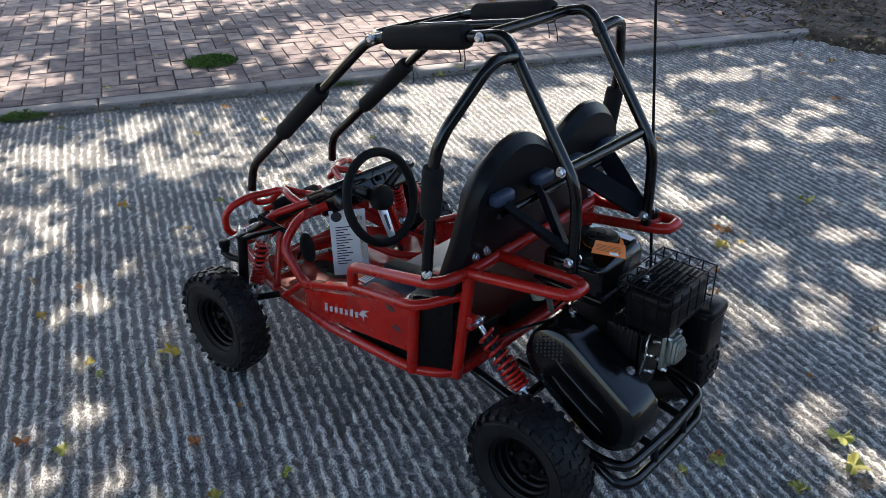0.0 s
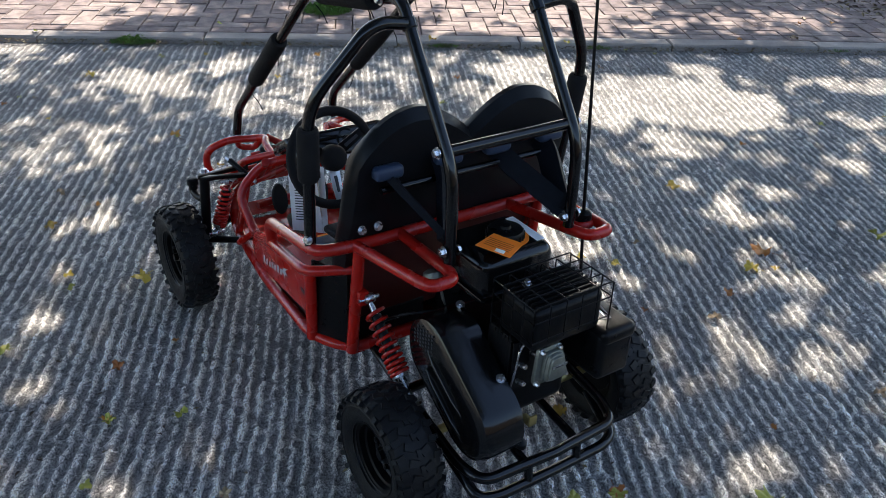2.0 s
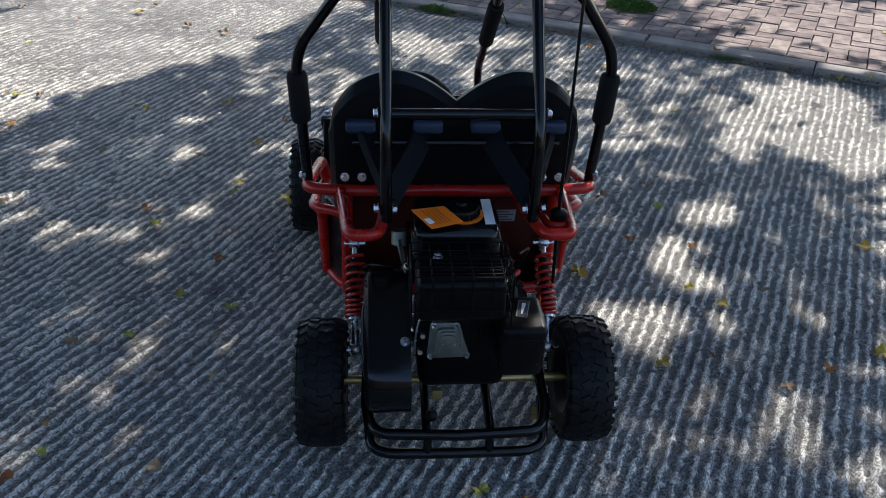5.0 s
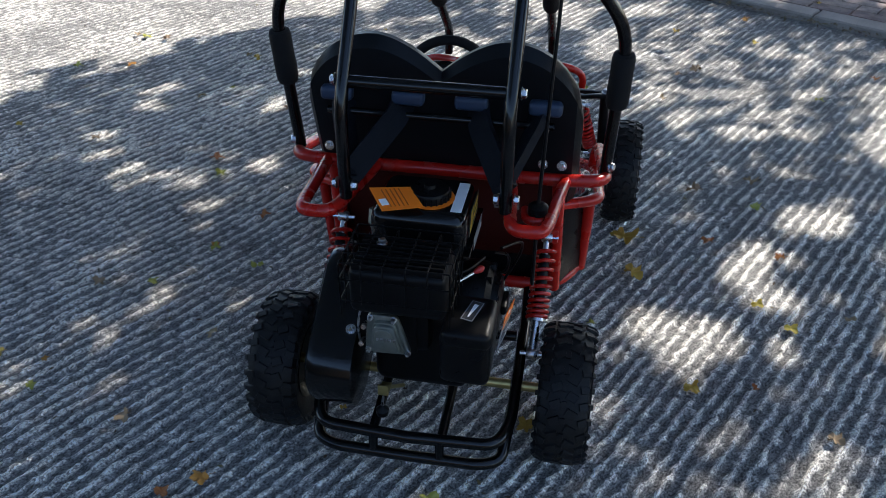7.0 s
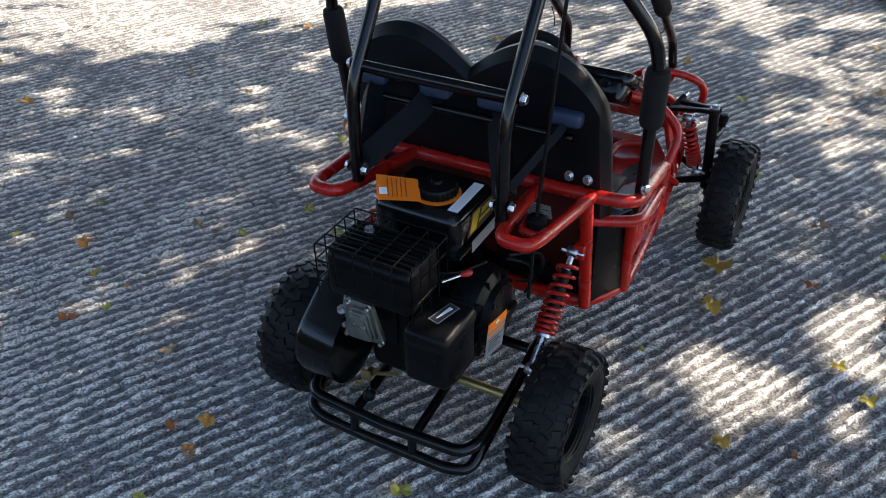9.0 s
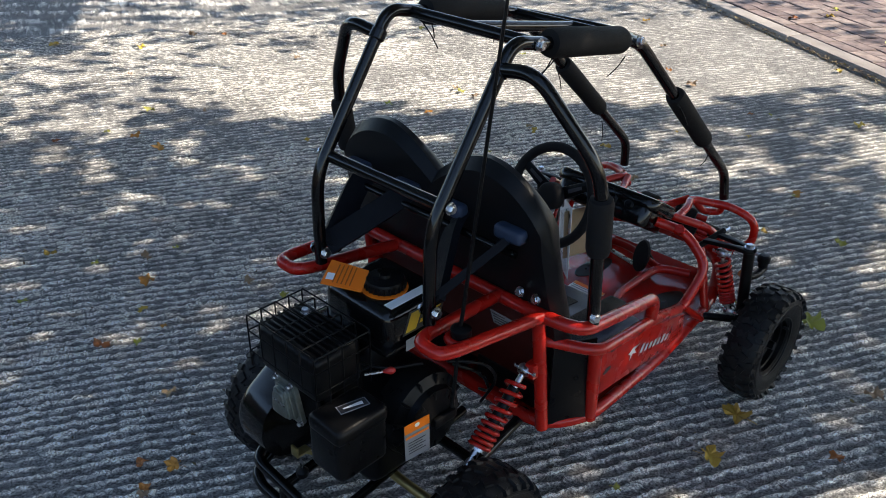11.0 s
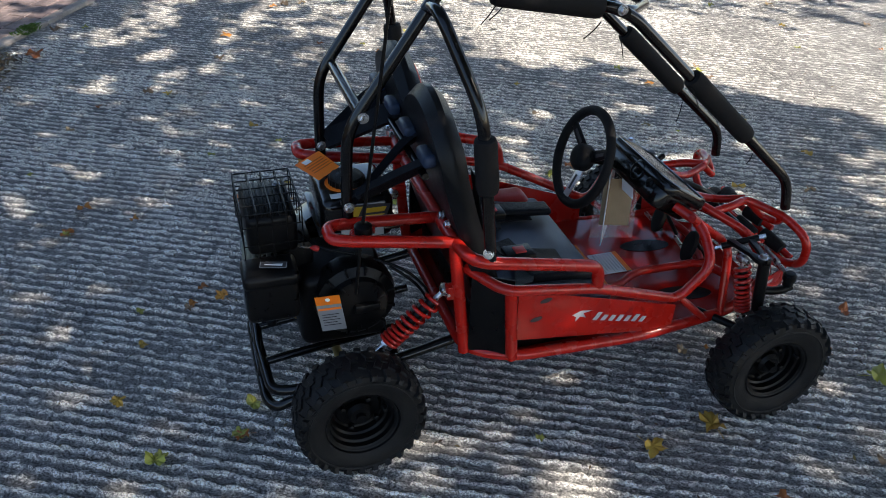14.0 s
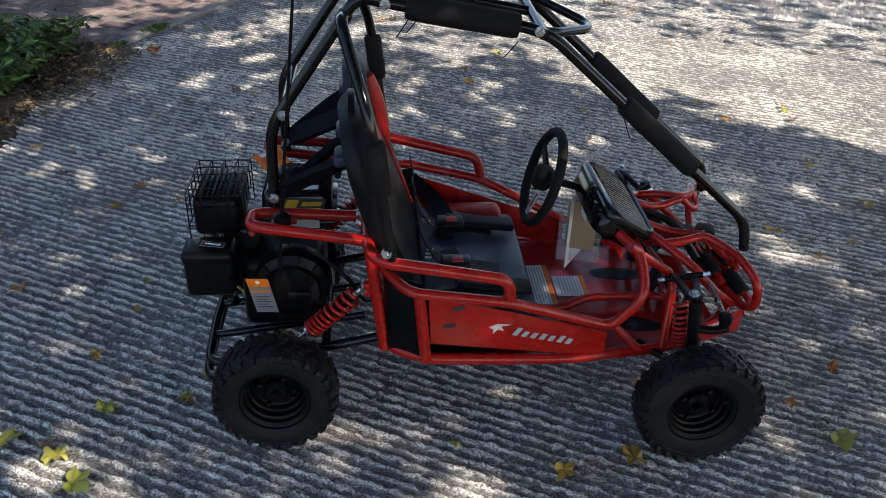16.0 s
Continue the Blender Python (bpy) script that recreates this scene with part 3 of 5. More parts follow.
def seat_shell(bm, thick, shrink=0.0, z0=.25):
    """Rows of points over the outline, front and back, with rounded edges."""
    nx, nz = 40, 26
    rows = {0: [], 1: []}
    for side in (0, 1):
        for j in range(nz + 1):
            row = []
            for i in range(nx + 1):
                u = -1 + 2 * i / nx
                x = u * (.2905 - shrink)
                ztop = seat_top(x) - shrink
                z = z0 + shrink + (ztop - z0 - shrink) * j / nz
                hw = seat_half(z) / .30
                e = min((1 - abs(u)) * .30, ztop - z)
                rnd = math.sqrt(max(0, 1 - max(0, 1 - e / .022) ** 2))
                y = seat_y(z) + thick * (.5 + (side - .5) * (0.25 + .75 * rnd))
                row.append(bm.verts.new((x * hw, y, z)))
            rows[side].append(row)
    for side in (0, 1):
        for j in range(nz):
            for i in range(nx):
                bm.faces.new((rows[side][j][i], rows[side][j][i + 1], rows[side][j + 1][i + 1], rows[side][j + 1][i]))
    rim0 = rows[0][0] + [r[-1] for r in rows[0][1:]] + rows[0][-1][-2::-1] + [r[0] for r in rows[0][-2:0:-1]]
    rim1 = rows[1][0] + [r[-1] for r in rows[1][1:]] + rows[1][-1][-2::-1] + [r[0] for r in rows[1][-2:0:-1]]
    for k in range(len(rim0)):
        k2 = (k + 1) % len(rim0)
        bm.faces.new((rim0[k], rim0[k2], rim1[k2], rim1[k]))
    return bm


seat_back = part("seat_back", seat_shell(bmesh.new(), .058), VINYL, kart, "black vinyl double seat back")
for s in (1, -1):
    # red side bolsters on the front, belt slots, brackets
    bm = bmesh.new()
    pts = []
    for j in range(14):
        t = j / 13
        z = .40 + .40 * t
        pts.append((s * ((.15 if s == 1 else .20) - .05 * t - .04 * max(0, t - .7)), seat_y(z) + (.050 if s == 1 else .060), z))
    sweep(bm, pts, [.005 if j < 7 else .006 + .022 * math.sin(math.pi * (j - 6) / 8) for j in range(14)], 12)
    part("bolster", bm, VINYL_RED, seat_back, "red vinyl side bolster")
    for x in (.065, .215):
        bm = bmesh.new()
        box(bm, (s * x - .034, seat_y(.745) - .026, .722), (s * x + .034, seat_y(.745) + .004, .752), .010, segs=3)
        part("belt_guide", bm, VINYL_SEAT, seat_back, "dark glossy plastic belt slot")
one("seat_bar", [(-.235, .152, .700), (.235, .152, .700)], BLACK, r=.008)


def strap(bm, pts, width, across, thick=.003):
    """A flat band along points."""
    path = fillet(pts, .03, 5)
    rows = []
    acr = Vector(across).normalized()
    for i, p in enumerate(path):
        t = (path[min(i + 1, len(path) - 1)] - path[max(0, i - 1)]).normalized()
        a = (acr - t * acr.dot(t)).normalized()
        n = t.cross(a)
        rows.append([bm.verts.new(p + a * width * u + n * thick * v) for u, v in ((-.5, -.5), (.5, -.5), (.5, .5), (-.5, .5))])
    for r0, r1 in zip(rows, rows[1:]):
        for k in range(4):
            bm.faces.new((r0[k], r0[(k + 1) % 4], r1[(k + 1) % 4], r1[k]))
    bm.faces.new(rows[0][::-1])
    bm.faces.new(rows[-1])
    return bm


for s in (1, -1):
    f = (lambda p: p) if s == 1 else mx
    for x, dx in ((.075, .02), (.205, -.012)):
        bm = strap(bmesh.new(), [f((x, .20, .735)), f((x * .9 + .015, .140, .705)), f((.152 + dx * .3, .016, .622))], .048, f((.62, .15, .75)), .016)
        part("shoulder_strap", bm, STRAP, kart, "dark nylon shoulder belt")
    # Cushion: black centre with red outer bolster
    bm = bmesh.new()
    if s == 1:
        box(bm, (-.235, .335, .275), (.262, .628, .340), .018, pose(0, .628, .30, -7) @ pose(0, -.628, -.30), segs=4)
        cush = part("seat_cushion", bm, VINYL_SEAT, kart, "blue-black vinyl bench cushion")
    if s == -1:
        bm = bmesh.new()
        box(bm, (-.282, .33, .27), (-.195, .60, .362), .026, segs=4)
        part("bolster", bm, VINYL_RED, cush, "red vinyl side bolster")
    bm = bmesh.new()
    box(bm, (.02 if s == 1 else -.28, .30, .218), (.265 if s == 1 else -.02, .612, .285), .006)
    part("seat_base", bm, PLASTIC, cush)
    # lap belts with buckles
    bm = strap(bmesh.new(), [f((.30, .335, .425)), f((.24, .40, .392)), f((.13, .44, .376)), f((.03, .42, .378))], .045, (0, 1, .1))
    part("lap_strap", bm, STRAP, kart, "dark nylon lap belt")
    bm = strap(bmesh.new(), [f((.06, .325, .60)), f((.07, .345, .46)), f((.09, .39, .384)), f((.10, .55, .362))], .045, (1, 0, 0))
    part("lap_strap", bm, STRAP, kart, "dark nylon belt over the seat")
    bm = bmesh.new()
    box(bm, (.075 if s == 1 else -.135, .40, .372), (.135 if s == 1 else -.075, .475, .394), .006)
    bk = part("buckle", bm, PLASTIC, kart)
    bm = bmesh.new()
    box(bm, (.09 if s == 1 else -.12, .425, .393), (.12 if s == 1 else -.09, .455, .397), .002)
    part("release_button", bm, VINYL_RED, bk, "red release button")
    px = .195 if s == 1 else -.12
    bm = bmesh.new()
    box(bm, (px - .027, .42, .352), (px + .027, .615, .374), .009, pose(0, .628, .34, -6) @ pose(0, -.628, -.34), segs=3)
    part("belt_pad", bm, STRAP, kart, "padded dark belt sleeve")
    for k in range(3):
        bm = bmesh.new()
        box(bm, (f((.075 + k * .012, 0, 0))[0] - .004, .362 - k * .003, .404 - k * .004), (f((.075 + k * .012, 0, 0))[0] + .004, .380 - k * .003, .408 - k * .004), .001)
        part("belt_badge", bm, WHITE, bk, "small white printed mark")

# Steering wheel, column, dash, pedals, hang tags
SW = frame_of((-.078, .681, .533), (1, 0, 0), (0, .31, .95))      # its z axis faces the driver's chest
steer = new("steering_wheel")
steer.parent = kart
bm = bmesh.new()
n = 44
ring = [SW @ Vector((.122 * math.cos(2 * math.pi * k / n), .126 * math.sin(2 * math.pi * k / n), 0)) for k in range(n)]
rings = []
for k in range(n):
    c = ring[k]
    out = (c - SW.translation).normalized()
    zz = SW.to_3x3() @ Vector((0, 0, 1))
    rings.append([bm.verts.new(c + (out * math.cos(a) + zz * math.sin(a)) * .0130) for a in np.linspace(0, 2 * math.pi, 10, endpoint=False)])
for k in range(n):
    r0, r1 = rings[k], rings[(k + 1) % n]
    for j in range(10):
        bm.faces.new((r0[j], r0[(j + 1) % 10], r1[(j + 1) % 10], r1[j]))
part("rim", bm, FOAM, steer, "black foam grip rim")
for a in (270, 150, 30):
    d = Vector((math.cos(radians(a)), math.sin(radians(a)), 0))
    bm = bmesh.new()
    p0, p1 = SW @ (d * .028 + Vector((0, 0, -.012))), SW @ (d * .117)
    side = SW.to_3x3() @ Vector((-d.y, d.x, 0))
    m = frame_of(p0, p1 - p0, side)
    L = (p1 - p0).length
    slab(bm, [(0, -.016), (L, -.012), (L, .012), (0, .016)], .004, m, .001)
    part("spoke", bm, CHROME if a == 270 else SATIN, steer, "bright slotted metal spoke" if a == 270 else "")
    bm = bmesh.new()
    slab(bm, [(L * .25, -.005), (L * .75, -.004), (L * .75, .004), (L * .25, .005)], .0052, m @ Matrix.Translation((0, 0, -.0006)))
    part("spoke_slot", bm, INK, steer)
bm = bmesh.new()
lathe(bm, [(.030, -.02), (.036, -.01), (.036, .012), (.030, .020), (.018, .024)], 24, SW)
part("hub", bm, FOAM, steer, "black padded hub")
one("steering_column", [SW @ Vector((0, 0, -.01)), (-.075, .86, .478), (-.053, 1.06, .400), (.04, 1.11, .352)], SATIN, r=.0105)

DM = frame_of((0, .828, .546), (1, 0, 0), (0, .107, -.064))


def rounded(w, y0, y1, r, n=6):
    out = []
    for cx, cy, a0 in ((w - r, y1 - r, 0), (-w + r, y1 - r, 90), (-w + r, y0 + r, 180), (w - r, y0 + r, 270)):
        out += [(cx + r * math.cos(radians(a0 + 90 * k / n)), cy + r * math.sin(radians(a0 + 90 * k / n))) for k in range(n + 1)]
    return out


bm = bmesh.new()
slab(bm, rounded(.156, -.026, .128, .036), .026, DM @ Matrix.Translation((0, 0, -.030)), .007)
slab(bm, rounded(.142, -.022, .105, .03), .058, DM @ Matrix.Translation((0, 0, -.078)), .010)
dash = part("dashboard", bm, BLACK, kart, "black moulded dashboard")
bm = bmesh.new()
edge = [DM @ Vector((x, y, -.004)) for x, y in rounded(.150, -.020, .122, .034)]
sweep(bm, edge + edge[:1], [.0055] * (len(edge) + 1), 8)
part("rim_bead", bm, BLACK, dash)
for i in range(16):
    bm = bmesh.new()
    x = -.120 + i * .016
    rod(bm, DM @ Vector((x, .004, -.004)), DM @ Vector((x, .102, -.004)), .0034, 6)
    part("rib", bm, BLACK, dash)
bm = bmesh.new()
lathe(bm, [(.030, 0), (.030, .006), (.024, .009), (.022, .005), (.004, .005)], 26, frame_of((.02, .797, .527), (1, 0, 0), (0, .45, .9)))
gauge = part("key_switch", bm, PLASTIC, dash, "round black ignition switch")
bm = bmesh.new()
lathe(bm, [(.008, 0), (.008, .012), (.005, .014)], 14, frame_of((.02, .796, .527), (1, 0, 0), (0, .45, .9)))
part("key_barrel", bm, SATIN, gauge)
bm = bmesh.new()
lathe(bm, [(.014, 0), (.014, .008), (.009, .012)], 16, frame_of((.085, .797, .525), (1, 0, 0), (0, .45, .9)))
part("stop_button", bm, PLASTIC, dash)
bm = bmesh.new()
slab(bm, [(-.03, -.02), (.03, -.02), (.03, .02), (-.03, .02)], .001, frame_of((.0, .783, .47), (1, 0, 0), (0, -.1, 1)))
part("label_plate", bm, WHITE, kart, "small white sticker")

tag = new("card_holder")
tag.parent = kart
GLASSY = mat("clear_plastic_sleeve", (0.75, 0.72, 0.70), 0.12, scale=20, coat=0.6)
GLASSY.node_tree.nodes["Principled BSDF"].inputs["Alpha"].default_value = 0.16
m = frame_of((-.105, .795, .385), (.80, -.60, 0), (.05, -.05, 1)) @ Matrix.Diagonal((.98, 1, 1, 1))
bm = bmesh.new()
slab(bm, [(-.050, -.125), (.058, -.13), (.050, .085), (-.055, .085)], .0015, m)
part("sheet", bm, WHITE, tag, "printed white sheet")
for i in range(15):
    bm = bmesh.new()
    y = .03 - i * .0085
    x1 = .040 - (i * 7 % 5) * .006
    slab(bm, [(-.038, y), (x1 - .03, y), (x1 - .03, y + .003), (-.038, y + .003)], .0005, m @ Matrix.Translation((0, 0, .0019)))
    part("text_line", bm, INK, tag)
bm = bmesh.new()
slab(bm, [(.0, .05), (.04, .05), (.04, .062), (.0, .062)], .0005, m @ Matrix.Translation((0, 0, .0019)))
part("heading", bm, INK, tag)
bm = bmesh.new()
lathe(bm, [(.016, 0), (.016, .0006)], 20, m @ Matrix.Translation((-.034, .066, .0019)))
part("badge", bm, INK, tag)
m = frame_of((-.075, .800, .375), (.30, .95, 0), (-.06, .05, 1))
bm = bmesh.new()
slab(bm, [(-.062, -.105), (.058, -.10), (.058, .085), (-.058, .085)], .002, m, .0006)
part("sleeve", bm, GLASSY, tag, "clear plastic sleeve")
bm = bmesh.new()
slab(bm, [(-.040, -.062), (.042, -.062), (.042, .078), (-.040, .078)], .0015, m @ Matrix.Translation((0, 0, .0024)))
part("card", bm, CARDBOARD, tag, "tan cardboard insert")

for x, y, z in ((-.115, .985, .285), (.03, 1.0, .27)):
    bm = bmesh.new()
    slab(bm, [(.024 * math.cos(t), .048 * math.sin(t)) for t in np.linspace(0, 2 * math.pi, 24, endpoint=False)], .016, frame_of((x, y, z), (1, 0, 0), (0, .25, 1)), .004)
    ped = part("pedal", bm, FOAM, kart, "black rubber pedal")
    bm = rod(bmesh.new(), (x + .005, y + .012, z + .01), (x + .01, y + .055, .225), .006, 8)
    part("pedal_arm", bm, SATIN, ped)
    bm = rod(bmesh.new(), (x - .115, y + .02, .232), (x - .008, y + .012, z - .05), .006, 8)
    part("pedal_link", bm, ZINC, ped, "bright pedal link rod")

# Steering gear and hoses in the nose
bm = rod(bmesh.new(), (-.10, 1.075, .372), (.10, 1.075, .372), .011)
part("steering_rack", bm, SATIN, kart)
for s in (1, -1):
    for a, b in (((.10, 1.165, .335), (.170, 1.186, .313)), ((.055, 1.105, .358), (.12, 1.125, .340)), ((.03, 1.150, .368), (.09, 1.170, .358))):
        bm = bmesh.new()
        p, q = Vector((s * a[0], *a[1:])), Vector((s * b[0], *b[1:]))
        L = (q - p).length
        lathe(bm, [(.011, 0), (.0175, .003), (.0185, .008), (.0185, L - .008), (.0175, L - .003), (.011, L)], 18, along(p, q))
        part("rubber_sleeve", bm, FOAM, kart, "black foam sleeve on the nose bar")
        d = (q - p).normalized()
        part("sleeve_bar", rod(bmesh.new(), p - d * .035, q + d * .03, .009), RED, kart)

# Shock absorbers: (top, bottom, coil radius, coils)
def shock(top, bot, rad, turns, frac):
    top, bot = Vector(top), Vector(bot)
    e = new("shock_absorber")
    e.parent = kart
    a, b = top.lerp(bot, .12), top.lerp(bot, frac)
    part("coil_spring", helix(bmesh.new(), a, b, rad, .0046, turns, 8, tight=.9), RED, e, "red coil spring")
    part("damper_rod", rod(bmesh.new(), top, bot, .0065), ZINC, e, "bright damper rod")
    bm = rod(bmesh.new(), top.lerp(bot, .16), top.lerp(bot, frac + .02), .0125)
    part("damper_body", bm, SATIN, e, "dark damper tube")
    bm = rod(bmesh.new(), b, top.lerp(bot, frac + .03), rad * .95)
    rod(bm, b, top.lerp(bot, .97), .009)
    part("spring_seat", bm, ZINC, e)
    for p in (top, bot):
        bm = bmesh.new()
        lathe(bm, [(.011, -.012), (.013, -.008), (.013, .008), (.011, .012)], 14, along(p, p + Vector((1, 0, 0))))
        part("eye_bush", bm, ZINC, e)
        bm = rod(bmesh.new(), p - Vector((.026, 0, 0)), p + Vector((.026, 0, 0)), .0045, 6)
        part("mount_bolt", bm, ZINC, e)
    return e


for s in (1, -1):
    f = (lambda p: p) if s == 1 else mx
    shock(f((.236, .205, .405)), f((.232, .012, .225)), .021, 9.5, .70)
    shock(f((.270, .976, .385)), f((.316, .985, .222)), .0175, 10, .84)
    bm = bmesh.new()
    box(bm, (-.012, -.02, -.016), (.012, .02, .02), .004)
    br = part("shock_bracket", bm, RED, kart)
    br.matrix_local = Matrix.Translation(f((.248, .222, .405)))
    # Front hub carrier, wishbone, upper arm, track rod
    one("king_post", [f((.345, 1.005, .17)), f((.338, .985, .412))], SATIN, r=.0145)
    one("wishbone", [f((.235, .90, .215)), f((.35, 1.0, .20)), f((.235, 1.06, .225))], SATIN, r=.010, rad=.02)
    arm = part("upper_arm", rod(bmesh.new(), f((.209, .953, .387)), f((.240, 1.035, .419)), .0085), SATIN, kart, "black forged upper arm")
    bm = bmesh.new()
    m = frame_of(f((.226, .993, .404)), Vector(f((.339, .978, .417))) - Vector(f((.226, .993, .404))), (0, 1, 0))
    out = [(0, -.036), (.085, -.020)] + [(.112 + .022 * math.cos(a), .022 * math.sin(a)) for a in np.linspace(-1.3, 1.3, 9)] + [(.085, .020), (0, .036)]
    slab(bm, out[:2] + out[2:6] + [(.098, 0.0), (.080, -.007), (0, -.018)], .011, m, .002)
    slab(bm, [(0, .018), (.080, .007), (.098, 0.0)] + out[6:], .011, m, .002)
    part("arm_plate", bm, SATIN, arm)
    bolt(f((.339, .978, .428)), (0, 0, 1), arm, .010)
    for a, b in (((.209, .953, .387), (.203, .938, .381)), ((.240, 1.035, .419), (.246, 1.050, .425))):
        part("arm_bolt", rod(bmesh.new(), f(a), f(b), .006, 6), ZINC, arm, "zinc bolt head")
    one("steering_arm", [f((.345, 1.0, .333)), f((.352, 1.035, .330)), f((.350, 1.072, .335))], SATIN, r=.0105, rad=.02)
    one("track_rod", [f((.347, 1.062, .368)), f((.225, 1.06, .386))], ZINC, r=.0055)
    part("rod_sleeve", rod(bmesh.new(), f((.300, 1.0612, .375)), f((.24, 1.0602, .384)), .0085, 6), ZINC, kart, "hexagonal zinc adjuster sleeve")
    bm = bmesh.new()
    lathe(bm, [(.006, -.026), (.013, -.020), (.013, -.006), (.017, -.004), (.017, .010), (.012, .015), (.004, .016)], 18, Matrix.Translation(f((.350, 1.062, .362))))
    part("ball_joint", bm, SATIN, kart, "dark steel ball joint")
    bm = rod(bmesh.new(), f((.345, 1.0, .165)), f((.45, 1.0, .165)), .011)
    part("stub_axle", bm, SATIN, kart)

# Wheels
def wheel_parts(R, W, rim_r):
    """Meshes of a wheel about the x axis: tyre with knobs, rim, hub; the outer face towards +x."""
    h = W / 2
    tyre = bmesh.new()
    X = Matrix(((0, 0, 1, 0), (1, 0, 0, 0), (0, 1, 0, 0), (0, 0, 0, 1)))
    prof = [(rim_r, -h * .72), (rim_r + .012, -h * .86), (rim_r + .03, -h * .97), (R * .80, -h * .98), (R * .915, -h * .88), (R * .965, -h * .62), (R * .972, 0),
            (R * .965, h * .62), (R * .915, h * .88), (R * .80, h * .98), (rim_r + .03, h * .97), (rim_r + .012, h * .86), (rim_r, h * .72)]
    lathe(tyre, prof, 56, X, caps=False)
    N = 27
    tread = bmesh.new()
    for k in range(N):
        for j, (u, w, l, skew, dr) in enumerate(((-.30, .27, .020, 24, 0), (.30, .27, .020, -24, 0), (-.74, .22, .017, -14, -.022), (.74, .22, .017, 14, -.022), (0.0, .12, .018, 0, 0), (-.97, .13, .013, 0, -.06), (.97, .13, .013, 0, -.06))):
            a = 2 * math.pi * (k + (.5 if j in (1, 2, 5) else 0)) / N
            m = pose(0, 0, 0, math.degrees(a)) @ Matrix.Translation((u * h, 0, R * .968 + dr * R)) @ pose(0, 0, 0, 0, (50 if u > .9 else -50 if u < -.9 else 18 if u > .7 else -18 if u < -.7 else 0), skew)
            hx, hy, z1 = w * h / 1.15, l / 2, R * .030
            ps = [m @ Vector(p) for p in ((-hx, -hy, -.008), (hx, -hy, -.008), (hx, hy, -.008), (-hx, hy, -.008), (-hx * .86, -hy * .8, z1), (hx * .86, -hy * .8, z1), (hx * .86, hy * .8, z1), (-hx * .86, hy * .8, z1))]
            v = [tread.verts.new(p) for p in ps]
            for q in ((0, 1, 5, 4), (1, 2, 6, 5), (2, 3, 7, 6), (3, 0, 4, 7), (4, 5, 6, 7)):
                tread.faces.new([v[i] for i in q])
    for rr in (rim_r + .045,):
        for sgn in (1, -1):
            n = 60
            sweep(tyre, [Vector((sgn * h * .985, rr * math.cos(2 * math.pi * i / n), rr * math.sin(2 * math.pi * i / n))) for i in range(n + 1)], .002, 5, caps=False)
    rim = bmesh.new()
    lathe(rim, [(.02, -h * .22), (.050, -h * .22), (.056, -h * .34), (rim_r * .76, -h * .30), (rim_r * .80, -h * .05), (rim_r * .86, h * .02), (rim_r * .87, h * .32), (rim_r * .94, h * .38), (rim_r * .95, h * .62), (rim_r * 1.02, h * .68), (rim_r * 1.06, h * .84), (rim_r * 1.09, h * .84),
                (rim_r * 1.03, h * .66), (rim_r * 1.0, -h * .66), (rim_r * 1.06, -h * .86), (rim_r * .9, -h * .6), (rim_r * .80, -h * .42), (.02, -h * .42)], 44, X)
    hub = bmesh.new()
    lathe(hub, [(.030, -h * .2), (.030, h * .1), (.022, h * .28), (.012, h * .30), (.012, h * .5)], 20, X)
    return tyre, tread, rim, hub, X


for kind, R, W, rim_r, cx, cy, yaw in (("rear", .153, .108, .080, .311, -.018, 0), ("front", .158, .092, .080, .414, 1.009, 0)):
    tyre, tread, rim, hub, X = wheel_parts(R, W, rim_r)
    w = new("wheel")
    w.parent = kart
    t = part("tyre", tyre, RUBBER, w, "black knobbly off-road tyre")
    tr = part("tread", tread, RUBBER, w, smooth=False)
    tr["kind"] = "stuff"
    r = part("rim", rim, SATIN, w, "black pressed steel rim")
    part("hub", hub, SATIN, w)
    for k in range(4):
        a = 2 * math.pi * (k + .5) / 4
        bm = bmesh.new()
        lathe(bm, [(.007, 0), (.007, .012), (.004, .014)], 6, Matrix.Translation((-.002, .044 * math.cos(a), .044 * math.sin(a))) @ X)
        part("lug_nut", bm, SATIN, w)
    bm = bmesh.new()
    rod(bm, (W * .3, rim_r * .7, .02), (W * .45, rim_r * .72, .02), .004, 8)
    part("valve", bm, RUBBER, w)
    # tipped so that the tread does not line up from wheel to wheel
    for s in (1, -1):
        turn = pose(0, 0, 0, 17 if s == 1 else 41, 0, 0)
        m = Matrix.Translation((s * cx, cy, R)) @ (pose(0, 0, 0, 0, 0, 0) if s == 1 else pose(0, 0, 0, 0, 0, 180)) @ turn
        if s == 1:
            first = w
            w.matrix_local = m
        else:
            c = copy_thing(first, m)
for ob in [o for o in kart.children if o.name.startswith("wheel")]:
    ob["label"] = "knobbly black tyre on a black steel rim"

# Rear swing frame
for s in (1, -1):
    f = (lambda p: p) if s == 1 else mx
    one("swing_rail", [f((.20, .27, .235)), f((.205, .12, .205)), f((.207, -.14, .160)), f((.185, -.200, .152)), f((0, -.208, .150))], BLACK, r=.0125, rad=.06)
    one("bumper_rail", [f((.205, -.09, .158)), f((.196, -.195, .105)), f((.155, -.212, .102)), f((0, -.214, .102))], BLACK, r=.0125, rad=.05)
    one("bumper_stay", [f((.07, -.208, .150)), f((.07, -.214, .102))], BLACK, r=.010)
    one("engine_rail", [f((.072, -.207, .150)), f((.072, .20, .205))], BLACK, r=.0105)
one("swing_cross", [(-.19, .10, .195), (.19, .10, .195)], BLACK, r=.012)
one("axle", [(-.30, -.024, .161), (.30, -.024, .161)], BRASS, r=.011, label="yellow zinc-plated axle")
